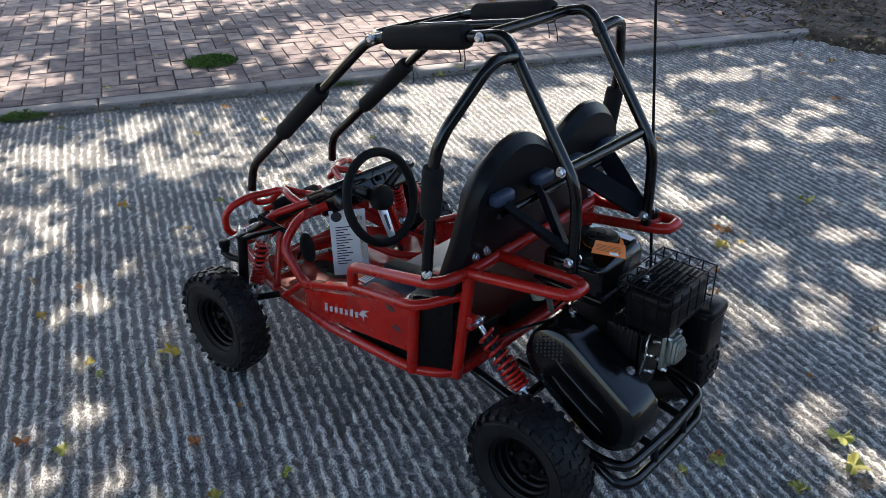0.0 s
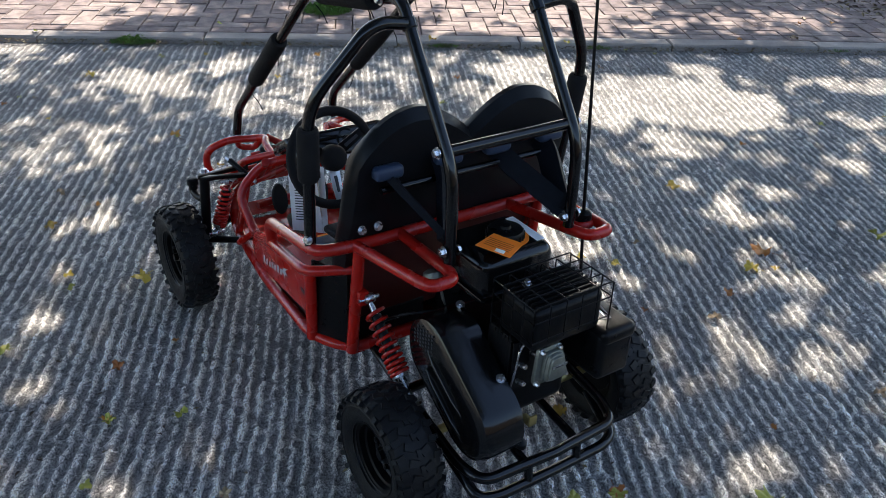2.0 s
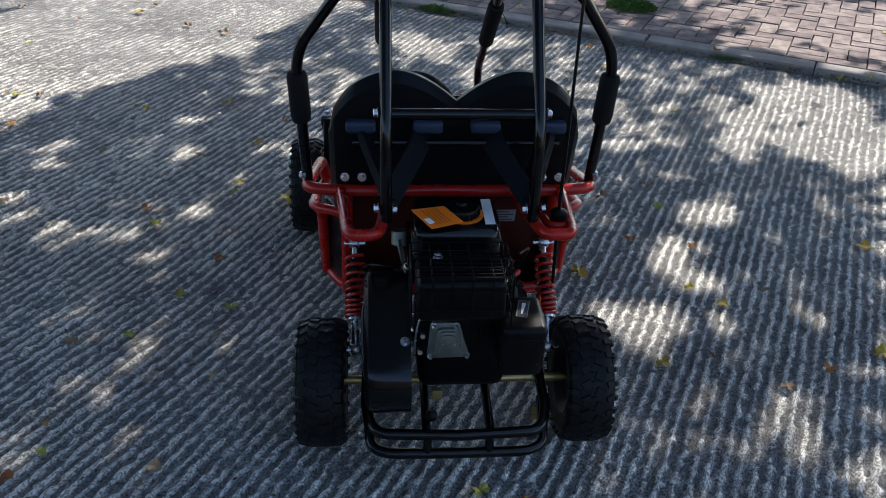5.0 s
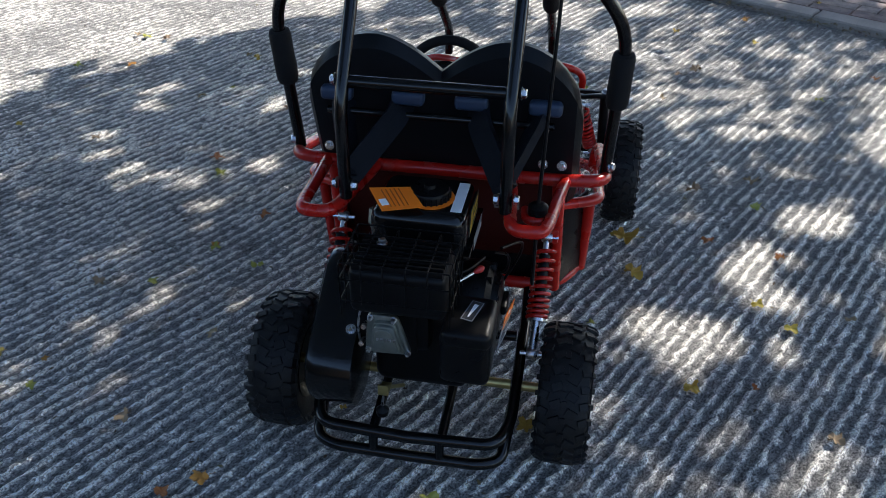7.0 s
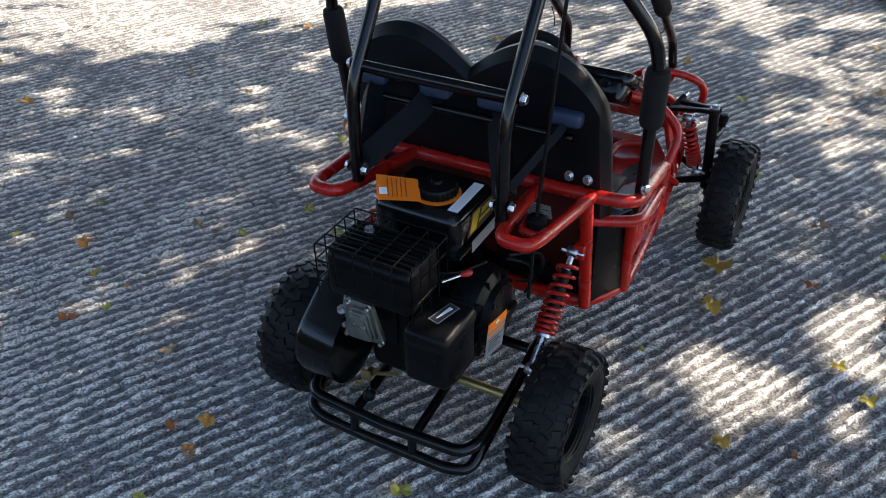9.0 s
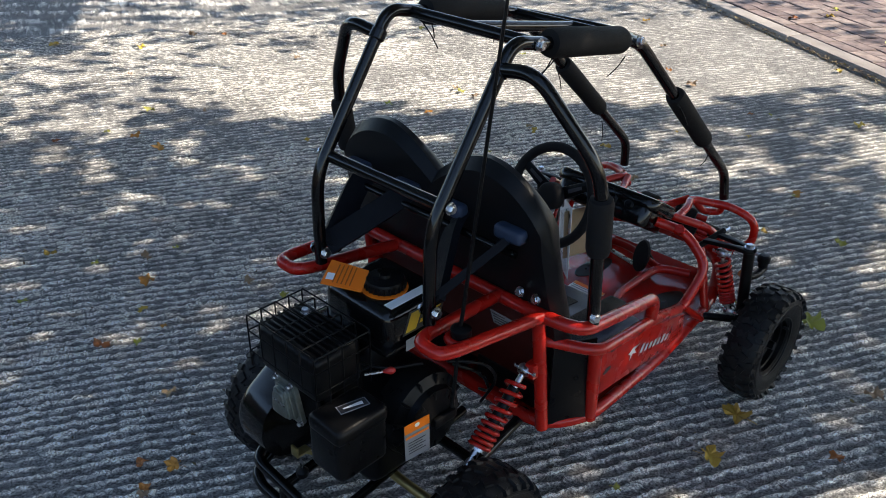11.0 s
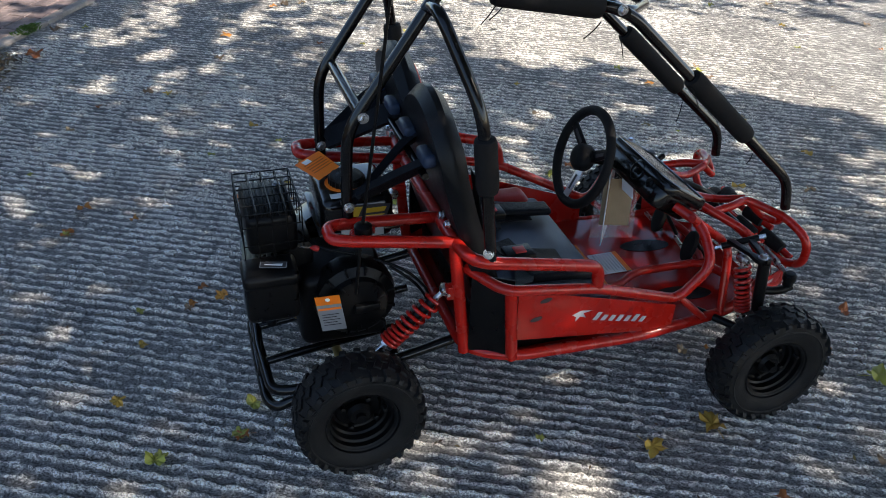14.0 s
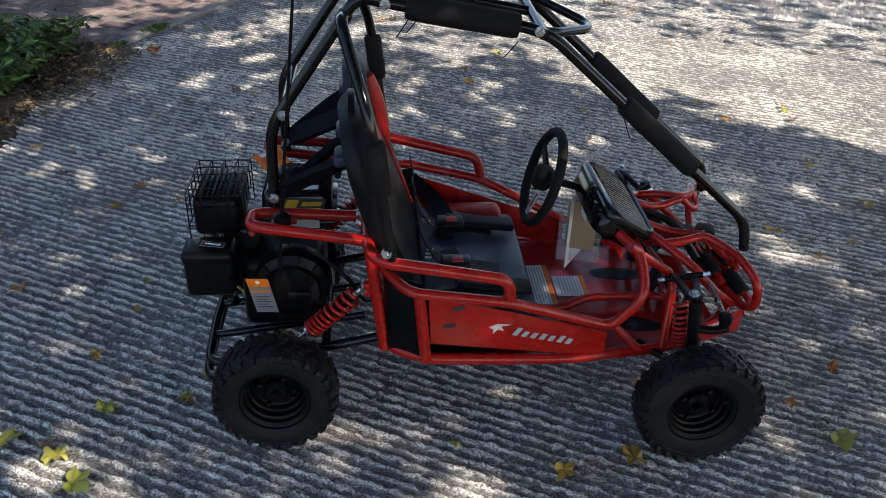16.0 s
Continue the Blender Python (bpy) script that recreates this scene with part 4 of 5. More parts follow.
one("brake_stay", [(-.030, -.10, .190), (-.046, -.165, .240)], BRASS, r=.0045)
bm = bmesh.new()
box(bm, (-.062, -.187, .236), (-.040, -.181, .262), .002)
box(bm, (-.062, -.187, .236), (-.040, -.150, .242), .002)
part("throttle_bracket", bm, BRASS, kart)
bm = bmesh.new()
lathe(bm, [(.006, -.012), (.013, -.008), (.014, .004), (.009, .010), (.004, .014)], 16, Matrix.Translation((-.060, -.165, .172)))
part("drain_plug", bm, SATIN, kart)
one("drain_stem", [(-.060, -.165, .184), (-.056, -.168, .215)], ZINC, r=.0028)

# Engine
engine = new("engine")
engine.parent = kart
bm = bmesh.new()
box(bm, (-.09, -.11, .20), (.11, .10, .40), .025, segs=3)
box(bm, (-.10, -.15, .33), (.04, -.06, .46), .015, segs=2)
part("crankcase", bm, SATIN, engine, "black engine block")
for i in range(7):
    bm = bmesh.new()
    box(bm, (-.10, -.158 + i * .011, .335), (-.085 + .10, -.153 + i * .011, .455), .001)
    part("cooling_fin", bm, SATIN, engine)
bm = bmesh.new()
head_face = frame_of((-.030, -.190, .410), (1, 0, 0), (0, 0, 1))
slab(bm, round_poly([(-.047, -.046), (.044, -.044), (.018, .046), (-.040, .046)], .012), .012, head_face, .003)
for inset, deep in ((0.0, .014), (.003, .022), (.007, .027)):
    slab(bm, round_poly([(-.034 + inset, -.034 + inset), (.033 - inset, -.032 + inset), (.016 - inset, .036 - inset), (-.026 + inset, .036 - inset)], .012), .001 + deep, Matrix.Translation((0, -.006, 0)) @ head_face, .002)
valve = part("valve_cover", bm, CAST, engine, "bare cast alloy cover with a raised rounded panel")
for x, z in ((-.070, .371), (.007, .372), (-.063, .449), (-.018, .449)):
    bolt((x, -.200, z), (0, -1, 0), valve, .005)
for k in range(5):
    bm = bmesh.new()
    box(bm, (-.048 + k * .008, -.2255, .414), (-.043 + k * .008, -.2230, .420), .0005)
    part("cast_mark", bm, ZINC, valve)
X = Matrix(((0, 0, 1, 0), (1, 0, 0, 0), (0, 1, 0, 0), (0, 0, 0, 1)))
bm = bmesh.new()
lathe(bm, [(.098, -.05), (.100, -.02), (.094, .005), (.074, .016), (.070, .030), (.046, .034), (.02, .034)], 36, Matrix.Translation((.125, .02, .335)) @ X)
part("fan_housing", bm, PLASTIC, engine, "round black recoil starter")
for k in range(10):
    a = 2 * math.pi * k / 10
    bm = bmesh.new()
    box(bm, (.150, -.004, .050), (.158, .004, .068), .001, None)
    o = part("vent_slot", bm, SATIN, engine)
    o.matrix_local = Matrix.Translation((0, .02, .335)) @ pose(0, 0, 0, math.degrees(a))

for k in range(12):
    a = 2 * math.pi * (k + .5) / 12
    o = part("housing_rib", box(bmesh.new(), (.127, -.003, .074), (.140, .003, .095), .001), PLASTIC, engine)
    o.matrix_local = Matrix.Translation((0, .02, .335)) @ pose(0, 0, 0, math.degrees(a))
bm = bmesh.new()
box(bm, (.158, -.012, -.012), (.172, .050, .012), .006)
o = part("pull_handle", bm, SATIN, engine, "black pull-start handle")
o.matrix_local = Matrix.Translation((0, .02, .335))
tank = bmesh.new()
box(tank, (-.105, -.045, .470), (.090, .125, .585), .026, segs=4)
tank = part("fuel_tank", tank, BLACK, engine, "glossy black fuel tank")
bm = bmesh.new()
box(bm, (-.115, -.055, .500), (.10, .135, .508), .003)
part("tank_flange", bm, BLACK, tank)
bm = bmesh.new()
lathe(bm, [(.041, 0), (.041, .016), (.038, .022), (.012, .024), (.01, .03), (.004, .03)], 30, Matrix.Translation((.005, .03, .584)))
part("fuel_cap", bm, PLASTIC, tank, "black ribbed fuel cap")
bm = bmesh.new()
for k in range(24):
    a = 2 * math.pi * k / 24
    rod(bm, (.005 + .041 * math.cos(a), .03 + .041 * math.sin(a), .586), (.005 + .041 * math.cos(a), .03 + .041 * math.sin(a), .601), .0025, 6)
part("cap_ribs", bm, PLASTIC, tank)["kind"] = "stuff"
bm = bmesh.new()
slab(bm, [(-.011, -.055), (.011, -.055), (.011, .06), (-.011, .06)], .0008, Matrix.Translation((.066, .035, .5855)))
part("tank_strip", bm, WHITE, tank, "white printed strip")
SM = frame_of((.0905, .045, .545), (0, 1, 0), (0, 0, 1))
bm = bmesh.new()
slab(bm, [(-.05, -.025), (.055, -.025), (.07, .02), (-.03, .025)], .0008, SM)
sticker = part("tank_sticker", bm, INK, tank, "black and yellow printed sticker")
for pts in ([(-.042, -.020), (-.014, -.020), (.004, .020), (-.026, .020)], [(-.004, -.012), (.046, -.012), (.056, -.004), (.000, -.004)], [(.006, .002), (.054, .002), (.060, .014), (.012, .014)]):
    bm = bmesh.new()
    slab(bm, pts, .0012, SM)
    part("sticker_print", bm, YELLOW, sticker, "yellow printed block")
bm = bmesh.new()
slab(bm, [(-.05, -.014), (.05, -.014), (.05, .012), (-.05, .012)], .0008, frame_of((.1005, .045, .505), (0, 1, 0), (0, -.0, 1)))
part("tank_label", bm, GREY_CARD, tank)
bm = bmesh.new()
slab(bm, [(-.109, -.013), (-.066, -.078), (.006, -.034), (-.034, .022)], .001, Matrix.Translation((0, 0, .601)) @ pose(0, 0, 0, 3, 9, 0))
otag = part("fuel_tag", bm, ORANGE, tank, "orange card tag hung on the cap")
bm = bmesh.new()
slab(bm, [(-.082, -.045), (-.070, -.062), (-.058, -.052), (-.070, -.036)], .0016, Matrix.Translation((0, 0, .601)) @ pose(0, 0, 0, 3, 9, 0))
part("tag_mark", bm, WHITE, engine)
for k in range(5):
    bm = bmesh.new()
    o = Vector((-.056 + k * .0075, -.055 + k * .0045, 0))
    slab(bm, [(o.x - .030, o.y + .044), (o.x - .028, o.y + .045), (o.x + .004, o.y - .002), (o.x + .002, o.y - .003)], .0014, Matrix.Translation((0, 0, .601)) @ pose(0, 0, 0, 3, 9, 0))
    part("tag_print", bm, TAG_INK, otag)
bm = bmesh.new()
slab(bm, [(.048 * math.cos(a), .048 * math.sin(a)) for a in np.linspace(0, 2 * math.pi, 24, endpoint=False)], .0012, Matrix.Translation((.008, .026, .5862)))
part("tag_ring", bm, ORANGE, tank)

# Silencer under its wire guard
muf = bmesh.new()
box(muf, (-.101, -.213, .462), (.082, -.099, .562), .016, segs=3)
muffler = part("silencer", muf, SATIN, engine, "black finned silencer")
for i in range(8):
    y = -.203 + i * .0135
    part("fin", box(bmesh.new(), (-.094, y - .0025, .558), (.075, y + .0025, .569), .001), SATIN, muffler)
def wire(pts, r=.0016):
    part("guard_wire", tube(bmesh.new(), pts, r, .006, 6), SATIN, muffler)
x0, x1, y0, y1, zt, zb = -.112, .092, -.222, -.09, .578, .462
for i in range(6):
    x = x0 + (x1 - x0) * i / 5
    wire([(x, y0 + .0, zb + .03), (x, y0, zt), (x, y1, zt), (x, y1, zb + .06)])
for i in range(5):
    y = y0 + (y1 - y0) * i / 4
    wire([(x0, y, zb), (x0, y, zt + .004), (x1, y, zt + .004), (x1, y, zb)])
for z in (.545, .498):
    wire([(x0, y0, z), (x1, y0, z), (x1, y1, z)])
    wire([(x0, y0, z), (x0, y1, z)])
bolt((-.055, -.125, .567), (0, 0, 1), muffler, .008)
one("exhaust_pipe", [(-.06, -.15, .47), (-.05, -.18, .455), (-.03, -.19, .44)], CAST, engine, r=.014, rad=.02)

# Air filter box
bm = bmesh.new()
box(bm, (.072, -.235, .335), (.168, -.115, .455), .016, segs=3)
box(bm, (.075, -.238, .425), (.170, -.112, .463), .014, segs=3)
air = part("air_filter_box", bm, PLASTIC, engine, "black plastic air filter box")
m = frame_of((.125, -.165, .4635), (.25, 1, 0), (-1, .25, 0))
bm = bmesh.new()
slab(bm, [(-.03, -.012), (.03, -.012), (.03, .012), (-.03, .012)], .0006, m)
part("filter_label", bm, GREY_CARD, air)
bm = bmesh.new()
slab(bm, [(-.028, -.010), (.028, -.010), (.028, .010), (-.028, .010)], .0009, m)
part("filter_print", bm, INK, air)
bm = bmesh.new()
slab(bm, [(-.02, -.001), (.02, -.005), (.02, .004), (-.02, .002)], .0012, m)
part("filter_print", bm, WHITE, air)
bm = rod(bmesh.new(), (.085, -.10, .478), (.120, -.070, .490), .003, 8)
part("throttle_lever", bm, ZINC, engine)
bm = bmesh.new()
lathe(bm, [(.003, -.014), (.0055, -.008), (.0075, 0), (.0065, .006), (.003, .010), (.0005, .011)], 14, along((.123, -.068, .491), (.16, -.036, .502)))
part("lever_knob", bm, VINYL_RED, engine, "red lever knob")
m = frame_of((.176, -.05, .345), (.15, 1, -.30), (.25, .35, 1)) @ Matrix.Diagonal((0.95, 0.95, 1, 1)) @ pose(0, 0, 0, 0, 0, 24)
bm = bmesh.new()
slab(bm, [(-.03, -.06), (.03, -.06), (.03, .055), (-.03, .055)], .0012, m)
engine_tag = part("engine_tag", bm, GREY_CARD, engine, "grey and orange hang tag")
bm = bmesh.new()
slab(bm, [(-.03, .03), (.03, .03), (.03, .058), (-.03, .058)], .0018, m)
part("tag_head", bm, ORANGE, engine_tag)
bm = bmesh.new()
slab(bm, [(-.028, .012), (.028, .012), (.028, .019), (-.028, .019)], .0018, m)
part("tag_stripe", bm, ORANGE, engine_tag)
bm = bmesh.new()
slab(bm, [(.006 * math.cos(a), .047 + .006 * math.sin(a)) for a in np.linspace(0, 2 * math.pi, 14, endpoint=False)], .0022, m)
part("tag_eyelet", bm, WHITE, engine_tag)
for k in range(5):
    bm = bmesh.new()
    slab(bm, [(-.022, -.005 - k * .009), (.020 - k % 2 * .008, -.005 - k * .009), (.020 - k % 2 * .008, -.003 - k * .009), (-.022, -.003 - k * .009)], .0018, m)
    part("tag_line", bm, INK, engine_tag)

# Clutch and chain cover: two rounded ends joined, domed
def cover_outline(grow):
    c0, r0, c1, r1 = Vector((.002, .362)), .088 + grow, Vector((-.138, .272)), .086 + grow
    d = (c1 - c0)
    ang = math.atan2(d.y, d.x)
    k = math.acos((r0 - r1) / d.length)
    out = []
    for i in range(19):
        a = ang + k + (2 * math.pi - 2 * k) * i / 18
        out.append(c0 + Vector((math.cos(a), math.sin(a))) * r0)
    for i in range(17):
        a = ang - k + 2 * k * i / 16
        out.append(c1 + Vector((math.cos(a), math.sin(a))) * r1)
    return out


bm = bmesh.new()
layers = []
for x, gsh in ((-.108, 0.0), (-.185, 0.0), (-.200, -.006), (-.208, -.020), (-.210, -.04)):
    layers.append([bm.verts.new((x, p.x, p.y)) for p in cover_outline(gsh)])
for a, b in zip(layers, layers[1:]):
    for k in range(len(a)):
        bm.faces.new((a[k], a[(k + 1) % len(a)], b[(k + 1) % len(a)], b[k]))
bm.faces.new(layers[-1])
bm.faces.new(layers[0][::-1])
cover = part("clutch_cover", bm, BLACK, engine, "glossy black clutch cover")
k = 0
for i in range(7):
    for j in range(6):
        y, z = -.020 + i * .011, .378 + j * .010 + (i % 2) * .005
        if (y - .002) ** 2 + (z - .362) ** 2 < .070 ** 2:
            bm = bmesh.new()
            lathe(bm, [(.003, 0), (.003, .0012)], 6, Matrix.Translation((-.2095, y, z)) @ pose(0, 0, 0, 0, -90, 0))
            part("vent_hole", bm, INK, cover)
for dz in (.024, -.030):
    bm = bmesh.new()
    sweep(bm, [(-.203, .020, .372 + dz), (-.210, -.030, .340 + dz), (-.210, -.105, .292 + dz), (-.203, -.165, .252 + dz)], [.003, .007, .007, .003], 10)
    part("raised_rib", bm, BLACK, cover)
bm = bmesh.new()
slab(bm, [(-.012, 0), (.012, 0), (.012, .05), (.006, .06), (-.006, .06), (-.012, .05)], .004, frame_of((-.12, .075, .43), (.3, .9, 0), (-.2, .1, 1)), .001)
part("cover_bracket", bm, CAST, engine, "bare metal bracket")
for x, y, z in ((-.06, -.165, .425), (-.085, -.160, .40), (-.05, -.170, .375), (-.09, -.165, .362)):
    part("manifold_stud", rod(bmesh.new(), (x, y, z), (x, y - .022, z + .006), .0055, 8), ZINC, engine, "bright manifold stud")
one("heat_shield_rim", [(-.10, -.155, .335), (-.10, -.17, .40), (-.09, -.165, .452), (-.03, -.16, .462)], ZINC, engine, r=.0025, rad=.03)
for p in ((-.121, -.148, .368), (-.112, .02, .452)):
    bolt(p, (0, -.55, .85), cover, .008)
for pts in ([(.13, .10, .42), (.16, .16, .38), (.15, .20, .30), (.10, .22, .27)], [(.15, .06, .46), (.19, .13, .44), (.18, .19, .36), (.14, .18, .28)], [(-.10, .05, .42), (-.20, .12, .40), (-.22, .20, .33)], [(.02, -.09, .48), (.09, -.06, .47), (.12, .02, .46)]):
    one("cable", pts, PLASTIC, engine, r=.0035, rad=.06)
bm = bmesh.new()
lathe(bm, [(.012, 0), (.022, .004), (.022, .035), (.012, .04)], 16, along((-.125, .10, .46), (-.125, .13, .53)))
part("fuel_tap", bm, CAST, engine)

# Whip aerial on the rear hoop
aer = new("aerial")
aer.parent = kart
bm = bmesh.new()
sweep(bm, [(.222, .0, .42), (.222, .02, .60), (.240, .092, 1.2), (.262, .182, 1.95)], [.004, .004, .0032, .002], 8)
part("whip", bm, PLASTIC, aer)
bm = bmesh.new()
lathe(bm, [(.018, 0), (.020, .004), (.020, .026), (.012, .032)], 16, Matrix.Translation((.222, .02, .568)))
part("base", bm, PLASTIC, aer)
one("aerial_loop", [(.245, .05, .565), (.24, .0, .57), (.20, .0, .57), (.195, .05, .565)], RED, r=.009, rad=.03)

# Cable ties left uncut on the pads
rt = random.Random(4)
for s in (1, -1):
    f = (lambda p: p) if s == 1 else mx
    for p in ((.170, .31, 1.03), (.178, .545, .985), (.174, .795, .82), (.166, 1.015, .622), (.1665, .33, 1.03)):
        q = Vector(f(p))
        d = Vector((rt.uniform(-.03, .03), rt.uniform(-.03, .03), -rt.uniform(.03, .06)))
        one("cable_tie", [q, q + d * .5 + Vector((.004, 0, 0)), q + d], PLASTIC, kart, r=.0013, rad=.01)

# ---- the tree that shades the drive ----
BARK = mat("bark", (0.10, 0.075, 0.055), 0.95, scale=12, mix=0.8, bump=0.8, bump_scale=40)
LEAF = mat("tree_leaf", (0.075, 0.105, 0.025), 0.55, dark=(0.14, 0.11, 0.02), scale=1.2, mix=0.8)

# Sunlit places on the ground: x, y, half-length along x and y, share of the sun let through
CLEAR = [(1.75, 4.08, .72, .42, 1.0), (2.3, 3.98, .50, .38, 1.0), (1.55, 4.5, .35, .30, 1.0), (2.5, 4.5, .18, .14, .9), (1.35, 3.72, .16, .16, .8), (3.35, 4.3, .40, .15, .7), (2.05, 3.45, .25, .16, .7),
         (.25, 4.25, 1.25, .50, .22), (-.40, 4.22, .22, .16, .95), (.06, 3.92, .20, .16, .9), (-.7, 3.5, .4, .35, .4), (.7, 3.6, .5, .3, .3),
         (1.33, 2.21, .15, .14, 1.0), (1.28, 2.66, .07, .17, 1.0), (1.42, 2.50, .09, .06, .9), (1.19, 2.24, .09, .04, .9), (1.53, 2.32, .07, .06, .6), (1.34, 3.03, .10, .16, 1.0), (1.39, 2.53, .07, .08, .7), (1.37, 2.24, .10, .10, 1.0),
         (.99, 1.30, .07, .05, 1.0), (-2.2, .7, .75, .55, .5), (-1.93, .72, .2, .08, .9), (-2.0, .15, .5, .09, .7), (-1.17, -.08, .22, .06, .9), (-1.18, .24, .2, .05, .8), (-.91, .13, .14, .05, .7), (-.75, -.16, .14, .05, .8), (-1.48, .14, .2, .06, .8),
         (-1.34, .66, .2, .06, .7), (-1.29, 1.2, .18, .06, .6), (-1.19, .84, .14, .05, .6), (-1.05, -.75, .12, .05, .8), (-1.7, -1.25, .6, .3, .7), (-1.7, -.4, .5, .2, .45), (-2.7, .2, .5, .4, .5),
         (-1.3, 5.5, .80, .65, 1.0), (1.7, 5.7, 1.1, .85, 1.0), (-2.5, 6.0, 1.1, 1.0, .8), (.1, 7.2, 1.2, .5, .6), (3.2, 5.4, .5, .3, .5)]
EDGE_Y = (.7, .9, 1.1, 1.4, 1.7, 2.0, 2.4, 2.8, 3.1, 3.4, 3.7, 4.1, 4.6, 5.2)      # rim of the crown's shade on the open side
EDGE_X = (-2.6, -2.0, -1.82, -1.66, -1.58, -1.60, -1.50, -1.52, -1.42, -1.36, -1.22, -1.18, -1.20, -1.15)
SPOTS = [(-.31, 2.14, .06, .07), (-.09, 2.03, .07, .07), (-.25, 1.87, .06, .08), (.29, 1.82, .06, .06), (.51, 1.65, .06, .06), (.32, 2.24, .06, .07), (.18, 2.06, .05, .06), (3.06, 3.75, .20, .12), (3.03, 3.47, .20, .10), (3.16, 3.22, .22, .10), (3.37, 3.54, .18, .08),
         (2.74, 3.27, .12, .08), (2.01, 1.92, .12, .10), (1.59, 1.27, .09, .06), (1.63, 1.47, .06, .08), (2.07, 2.31, .10, .08), (1.68, 1.78, .06, .08), (1.97, 2.10, .07, .06), (2.05, 2.78, .11, .12), (2.22, 3.0, .13, .10), (3.6, 4.33, .22, .10), (2.47, 2.31, .12, .06), (2.33, 1.99, .12, .07)]
FLECKS = [(-.98, 2.15, .12, .09), (-.63, 1.81, .10, .07), (-.98, 1.86, .09, .05), (-.52, 1.83, .10, .05), (-.27, 1.84, .09, .05), (-1.0, 1.45, .10, .06), (-.84, 2.75, .08, .07), (1.72, 1.95, .07, .09), (1.48, 1.78, .07, .07), (1.76, 2.02, .08, .07), (.56, 1.14, .06, .05), (.73, 1.03, .08, .05),
          (.91, 1.52, .05, .04), (.93, 1.38, .08, .05), (1.18, 1.56, .07, .05), (.10, 1.23, .06, .04), (.41, 1.29, .06, .04), (.78, .53, .08, .06), (.95, .74, .06, .05), (1.48, 1.18, .07, .06), (1.51, 1.45, .07, .06), (1.38, 1.06, .05, .05), (-.32, 2.73, .08, .10), (-1.01, 1.87, .10, .05), (.65, 1.81, .05, .05), (1.52, 1.95, .05, .08), (-.82, .98, .10, .04), (-.79, 1.21, .08, .04), (-.3, 4.11, .12, .10), (1.0, 3.77, .12, .10), (.55, 4.08, .14, .10)]
THICK = 5.2                          # leaf area over each square metre of full shade
PLACES = CLEAR + [(*p, .75) for p in SPOTS] + [(*p, .38) for p in FLECKS]


def openness(x, y):
    """Share of leaves left out over a place, so that the wanted share of sun comes through."""
    share = .01
    # the ground place below a point at seat height, in the kart's own axes
    u, w = x + .085 - .958, y + .40 - 1.543
    over = abs(u * .875 + w * .485) < .50 and -.35 < w * .875 - u * .485 < 1.35
    drift = .5 if over else .22 * noise.noise(Vector((x * 1.9, y * 1.6, 2.2)))
    if noise.noise(Vector((x * 7.5, y * 5.8, 7.7))) + .35 * noise.noise(Vector((x * 22.0, y * 17.0, 5.5))) > (.36 if x > 1.5 or y > 3.0 else .53 if x > -.9 else .40) + drift:
        share = .35
    rag = noise.noise(Vector((x * 7.0, y * 5.5, 1.3))) + .6 * noise.noise(Vector((x * 19.0, y * 15.0, 4.1)))
    if .6 < y < 5.2 and x < np.interp(y, EDGE_Y, EDGE_X) + .24 * rag:
        if y > 1.4 + .3 * rag and x > -2.75 + .3 * rag:
            return 1.0
        share = .62 if rag > -.15 else .3
    for cx, cy, rx, ry, part_lit in CLEAR if over else PLACES:
        if abs(x - cx) < 1.8 * rx + .05 and abs(y - cy) < 1.8 * ry + .05:
            d = ((x - cx) / (rx + .01)) ** 2 + ((y - cy) / (ry + .01)) ** 2
            share = max(share, part_lit * max(0.0, min(1.0, 1.8 * (1.0 - d + .7 * rag))))
    return max(0.0, 1 + math.log(max(share, .006)) / THICK)


tree = new("tree")
tagged(tree, "tall broadleaf tree in early autumn leaf, shading the drive", "tree")
ROOT = Vector((6.4, 11.4, -0.03))
bm = bmesh.new()
sweep(bm, [ROOT, ROOT + Vector((-.05, -.05, 1.2)), ROOT + Vector((-.25, -.2, 2.4)), ROOT + Vector((-.5, -.4, 3.6)), ROOT + Vector((-.8, -.5, 5.6))], [.34, .26, .22, .17, .06], 14)
part("trunk", bm, BARK, tree)
rt = random.Random(7)
for k in range(11):
    a = ROOT + Vector((-.25 - .03 * k, -.2 - .02 * k, 2.5 + k * .22))
    ang = radians(190 + k * 27 % 150 - 30)
    ln = rt.uniform(3.5, 6.5)
    b = a + Vector((math.cos(ang) * ln, math.sin(ang) * ln * .8, rt.uniform(.6, 1.4)))
    for t in (.4, .55, .7, .85, 1.0):
        p = a.lerp(b, t)
        foot = p - SUN_WAY * (p.z / SUN_WAY.z)
        if openness(foot.x, foot.y) > .6:
            b = a.lerp(b, t * .6)
            break
    mid = a.lerp(b, .5) + Vector((rt.uniform(-.4, .4), rt.uniform(-.4, .4), .4))
    bm = bmesh.new()
    sweep(bm, fillet([a, mid, b], 1.0, 5), [.07 - .005 * i for i in range(len(fillet([a, mid, b], 1.0, 5)))], 8)
    part("limb", bm, BARK, tree)

